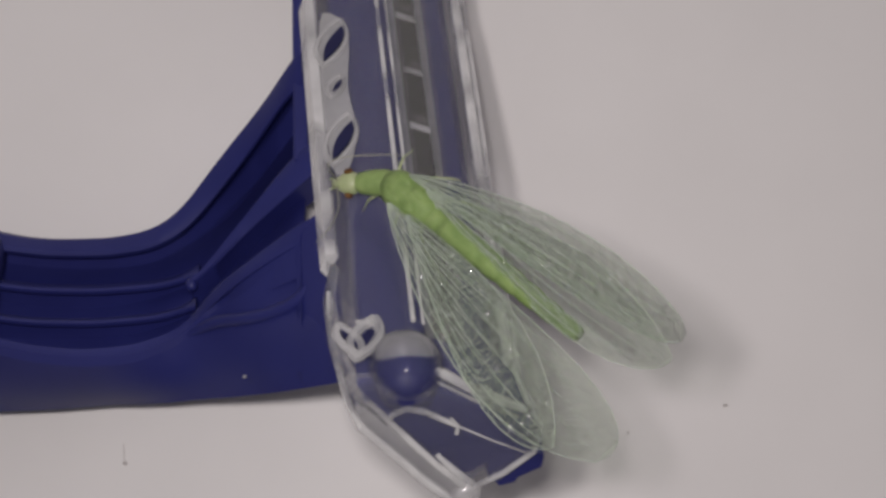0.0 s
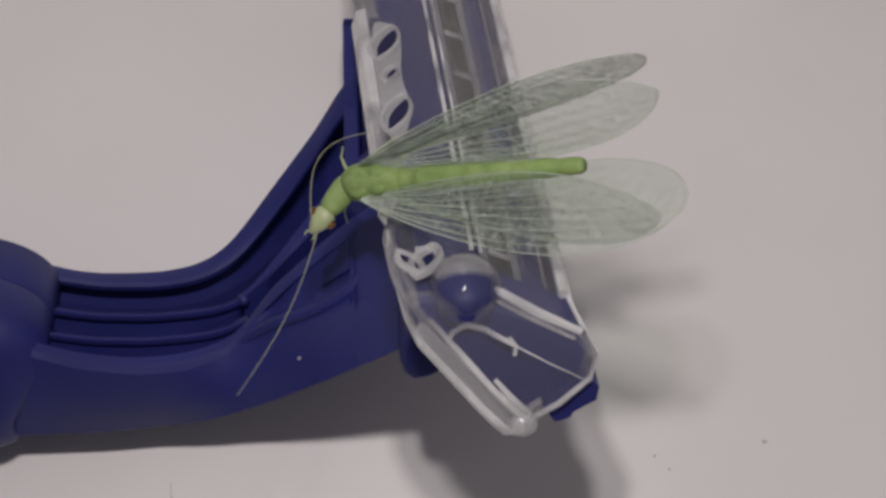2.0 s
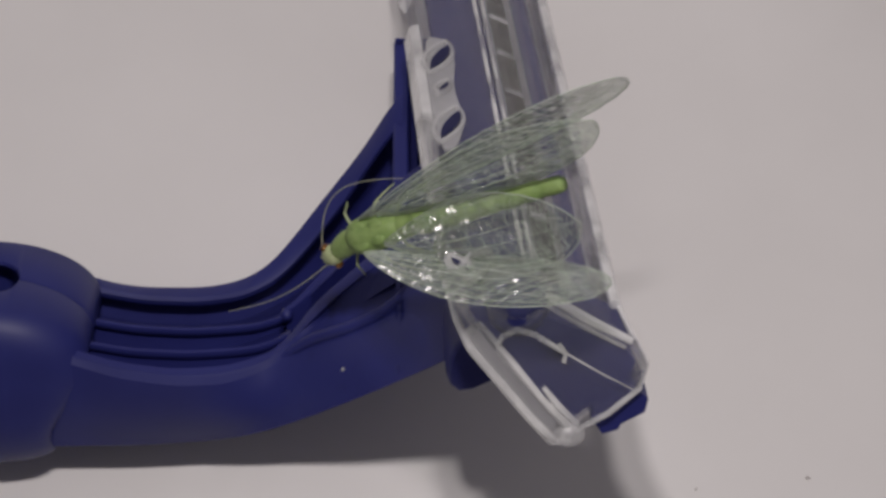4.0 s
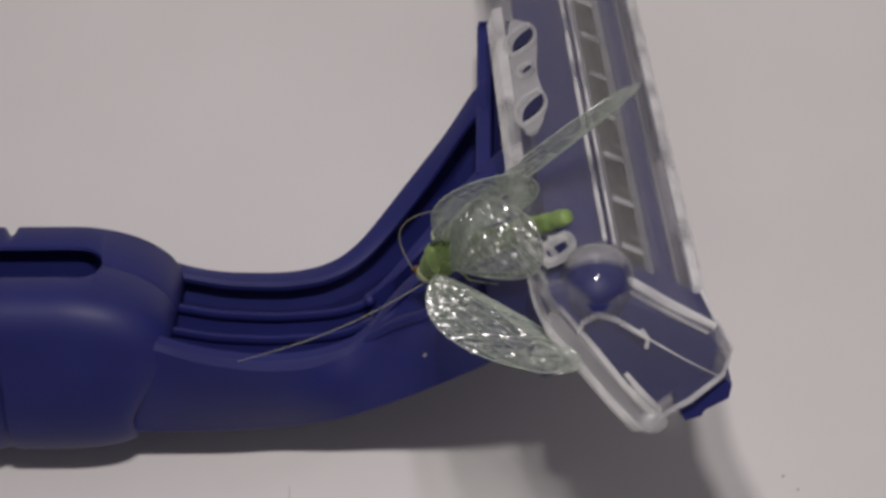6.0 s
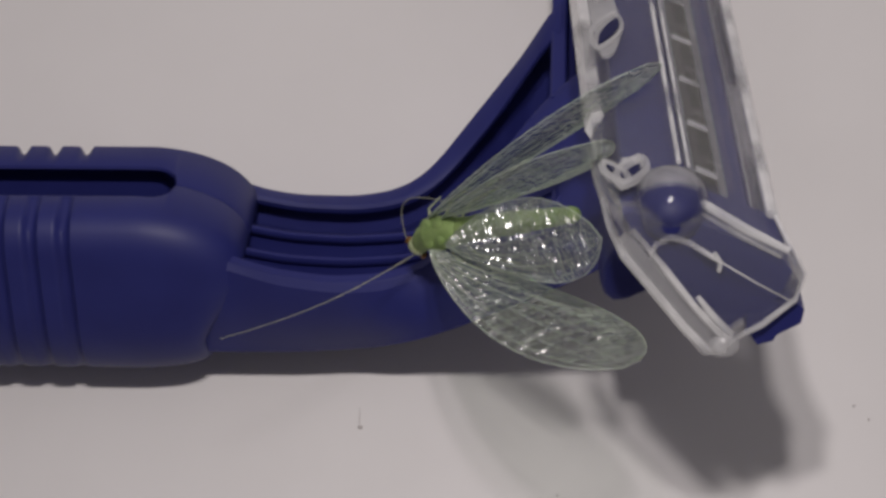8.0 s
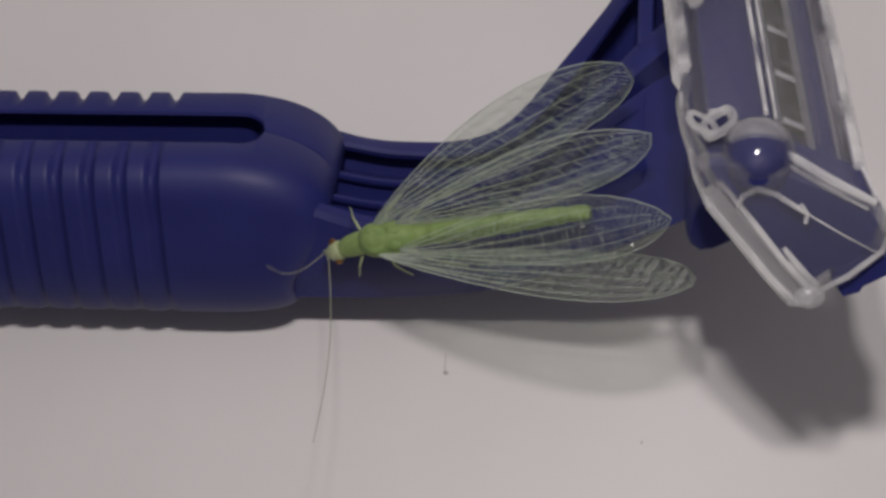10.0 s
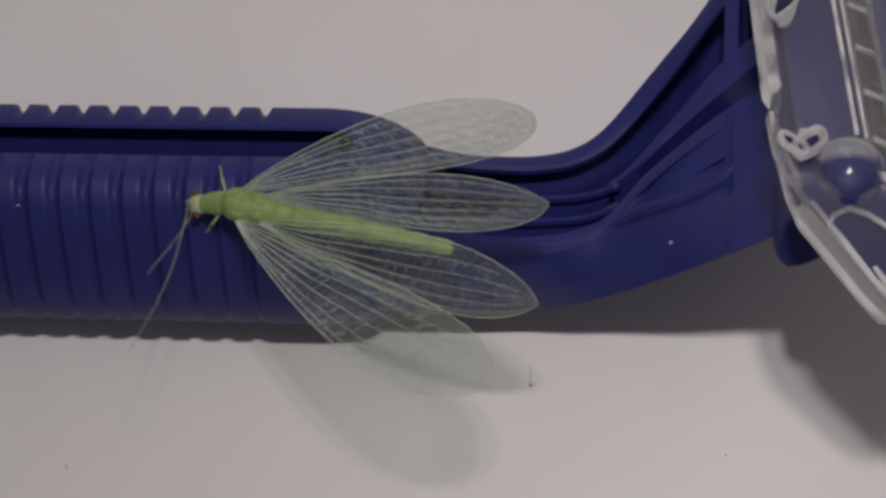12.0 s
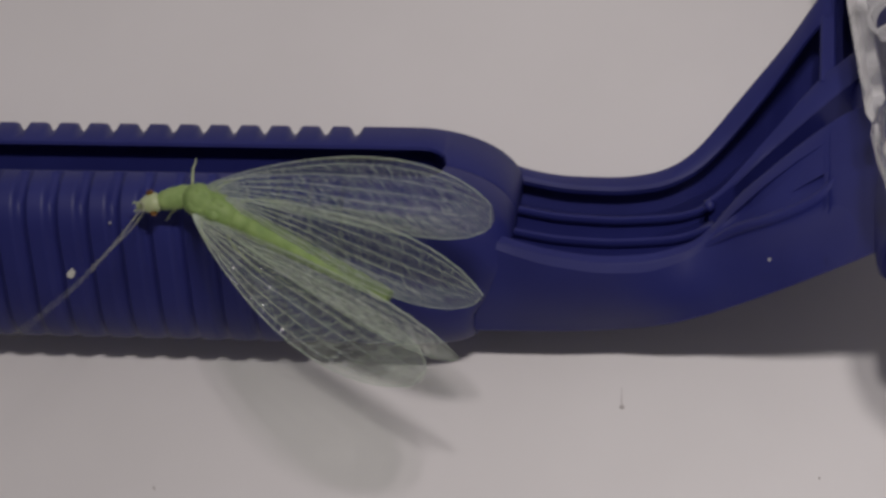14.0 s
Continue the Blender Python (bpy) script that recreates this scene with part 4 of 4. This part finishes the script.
    walk(left_forewing, [
        (0, pose(0.00030, 0.00060, 0.00050, -49.6, -1.5, 171.6)),
        (0.5, pose(0.00030, 0.00060, 0.00050, -50.5, -2.1, 171.8)),
        (1, pose(0.00030, 0.00060, 0.00050, -53.3, -3.7, 172.6)),
        (1.5, pose(0.00030, 0.00060, 0.00050, -44.2, 0.6, 177.0)),
        (2, pose(0.00030, 0.00060, 0.00050, -42.4, -0.9, 176.7)),
        (2.5, pose(0.00030, 0.00060, 0.00050, -40.7, -2.4, 176.4)),
        (3, pose(0.00030, 0.00060, 0.00050, -48.2, -13.3, 173.0)),
        (5.5, pose(0.00030, 0.00060, 0.00050, -112.0, -15.1, 160.1)),
        (6, pose(0.00030, 0.00060, 0.00050, -108.0, -16.6, 162.0)),
        (6.5, pose(0.00030, 0.00060, 0.00050, -102.0, -10.8, 158.3)),
        (7, pose(0.00030, 0.00060, 0.00050, -98.0, -8.3, 156.9)),
        (7.5, pose(0.00030, 0.00060, 0.00050, -93.0, -8.6, 156.9)),
        (8, pose(0.00030, 0.00060, 0.00050, -80.0, -1.5, 159.4)),
        (8.5, pose(0.00030, 0.00060, 0.00050, -74.0, -0.2, 166.1)),
        (9, pose(0.00030, 0.00060, 0.00050, -72.0, 2.1, 169.9)),
        (11.5, pose(0.00030, 0.00060, 0.00050, -55.0, -6.2, 164.1)),
        (12, pose(0.00030, 0.00060, 0.00050, -44.0, -10.8, 161.0)),
        (12.5, pose(0.00030, 0.00060, 0.00050, -51.0, -9.8, 163.5)),
        (13, pose(0.00030, 0.00060, 0.00050, -55.0, -19.9, 167.9)),
        (13.5, pose(0.00030, 0.00060, 0.00050, -60.0, -39.9, 171.3)),
        (14, pose(0.00030, 0.00060, 0.00050, -54.0, -13.0, 172.7)),
    ])
    walk(forebody, [
        (0, pose(0.00095, 0.00000, 0.00008, -19.8, -2.9, 36.7)),
        (0.5, pose(0.00095, 0.00000, 0.00008, -20.2, -2.0, 37.9)),
        (1, pose(0.00095, 0.00000, 0.00008, -23.4, 10.0, 50.0)),
        (1.5, pose(0.00095, 0.00000, 0.00008, -30.2, -15.7, 65.1)),
        (2, pose(0.00095, 0.00000, 0.00008, -24.4, -19.5, 53.6)),
        (2.5, pose(0.00095, 0.00000, 0.00008, -25.5, -18.8, 56.0)),
        (3, pose(0.00095, 0.00000, 0.00008, -19.3, 5.5, 36.6)),
        (5.5, pose(0.00095, 0.00000, 0.00008, -24.0, 15.1, 8.7)),
        (6, pose(0.00095, 0.00000, 0.00008, -34.6, 9.9, 15.6)),
        (6.5, pose(0.00095, 0.00000, 0.00008, -26.2, 8.6, 11.8)),
        (7, pose(0.00095, 0.00000, 0.00008, -26.6, 12.2, 10.7)),
        (7.5, pose(0.00095, 0.00000, 0.00008, -23.1, 16.0, 7.9)),
        (8, pose(0.00095, 0.00000, 0.00008, -33.3, 13.9, 15.2)),
        (8.5, pose(0.00095, 0.00000, 0.00008, -21.6, 11.6, 11.7)),
        (9, pose(0.00095, 0.00000, 0.00008, -6.7, 15.9, 5.9)),
        (11.5, pose(0.00095, 0.00000, 0.00008, -5.8, 18.9, 16.7)),
        (12, pose(0.00095, 0.00000, 0.00008, -3.8, 23.4, 12.4)),
        (12.5, pose(0.00095, 0.00000, 0.00008, -7.2, -2.4, 18.4)),
        (13, pose(0.00095, 0.00000, 0.00008, -6.3, 18.2, 21.8)),
        (13.5, pose(0.00095, 0.00000, 0.00008, -0.0, 20.0, 21.7)),
        (14, pose(0.00095, 0.00000, 0.00008, -11.4, -6.7, 37.6)),
    ])
    walk(long_antenna, [
        (0, pose(0.00220, 0.00015, 0.00015, -70.1, -66.6, 150.7)),
        (0.5, pose(0.00220, 0.00015, 0.00015, -71.9, -67.7, 141.0)),
        (1, pose(0.00220, 0.00015, 0.00015, -34.3, -61.9, 64.4)),
        (1.5, pose(0.00220, 0.00015, 0.00015, 0.0, -50.0, 31.6)),
        (2, pose(0.00220, 0.00015, 0.00015, 0.0, -54.0, 15.0)),
        (2.5, pose(0.00220, 0.00015, 0.00015, 0.0, -39.5, -24.8)),
        (3, pose(0.00220, 0.00015, 0.00015, 52.4, -68.9, -84.1)),
        (5.5, pose(0.00220, 0.00015, 0.00015, 154.2, -50.1, -165.2)),
        (6, pose(0.00220, 0.00015, 0.00015, 113.0, -54.3, -134.3)),
        (6.5, pose(0.00220, 0.00015, 0.00015, 123.1, -64.2, -135.8)),
        (7, pose(0.00220, 0.00015, 0.00015, 112.0, -49.8, -134.5)),
        (7.5, pose(0.00220, 0.00015, 0.00015, 121.9, -49.7, -141.0)),
        (8, pose(0.00220, 0.00015, 0.00015, 124.1, -64.5, -136.4)),
        (8.5, pose(0.00220, 0.00015, 0.00015, 147.9, -68.9, -155.2)),
        (9, pose(0.00220, 0.00015, 0.00015, -93.5, -64.9, 112.7)),
        (11.5, pose(0.00220, 0.00015, 0.00015, -62.5, -51.0, 131.9)),
        (12, pose(0.00220, 0.00015, 0.00015, -62.8, -49.2, 125.4)),
        (12.5, pose(0.00220, 0.00015, 0.00015, -22.1, -31.8, 101.9)),
        (13, pose(0.00220, 0.00015, 0.00015, -47.7, -46.7, 112.4)),
        (13.5, pose(0.00220, 0.00015, 0.00015, -28.8, -45.2, 119.3)),
        (14, pose(0.00220, 0.00015, 0.00015, -9.7, -57.0, 48.2)),
    ])
    walk(bent_antenna, [
        (0, pose(0.00220, -0.00015, 0.00015, 72.2, -36.3, -169.7)),
        (0.5, pose(0.00220, -0.00015, 0.00015, 71.7, -35.2, -170.4)),
        (1, pose(0.00220, -0.00015, 0.00015, 0.2, -10.7, -179.6)),
        (1.5, pose(0.00220, -0.00015, 0.00015, 0.0, -30.6, 171.9)),
        (2, pose(0.00220, -0.00015, 0.00015, 0.0, -21.2, 176.3)),
        (2.5, pose(0.00220, -0.00015, 0.00015, 0.0, -30.6, 175.1)),
        (3, pose(0.00220, -0.00015, 0.00015, -1.9, 28.2, 176.0)),
        (5.5, pose(0.00220, -0.00015, 0.00015, 20.1, 8.9, -169.8)),
        (6, pose(0.00220, -0.00015, 0.00015, 7.5, 12.7, -175.0)),
        (6.5, pose(0.00220, -0.00015, 0.00015, 3.8, 7.1, -177.9)),
        (7, pose(0.00220, -0.00015, 0.00015, 4.2, 12.9, -177.5)),
        (7.5, pose(0.00220, -0.00015, 0.00015, 9.3, 16.5, -174.6)),
        (8, pose(0.00220, -0.00015, 0.00015, -0.4, 6.5, 179.8)),
        (8.5, pose(0.00220, -0.00015, 0.00015, 5.9, 5.6, -176.5)),
        (9, pose(0.00220, -0.00015, 0.00015, 10.4, 3.6, -172.1)),
        (10.2, pose(0.00220, -0.00015, 0.00015, 0.0, -0.0, 0.0)),
        (11.5, pose(0.00220, -0.00015, 0.00015, 9.7, -53.9, 102.4)),
        (12, pose(0.00220, -0.00015, 0.00015, 6.7, -50.0, 110.2)),
        (12.5, pose(0.00220, -0.00015, 0.00015, 37.9, -46.1, 100.9)),
        (13, pose(0.00220, -0.00015, 0.00015, 14.9, -52.4, 103.2)),
        (13.5, pose(0.00220, -0.00015, 0.00015, 35.1, -47.5, 101.4)),
        (14, pose(0.00220, -0.00015, 0.00015, 54.4, -54.6, 57.3)),
    ])


motions()
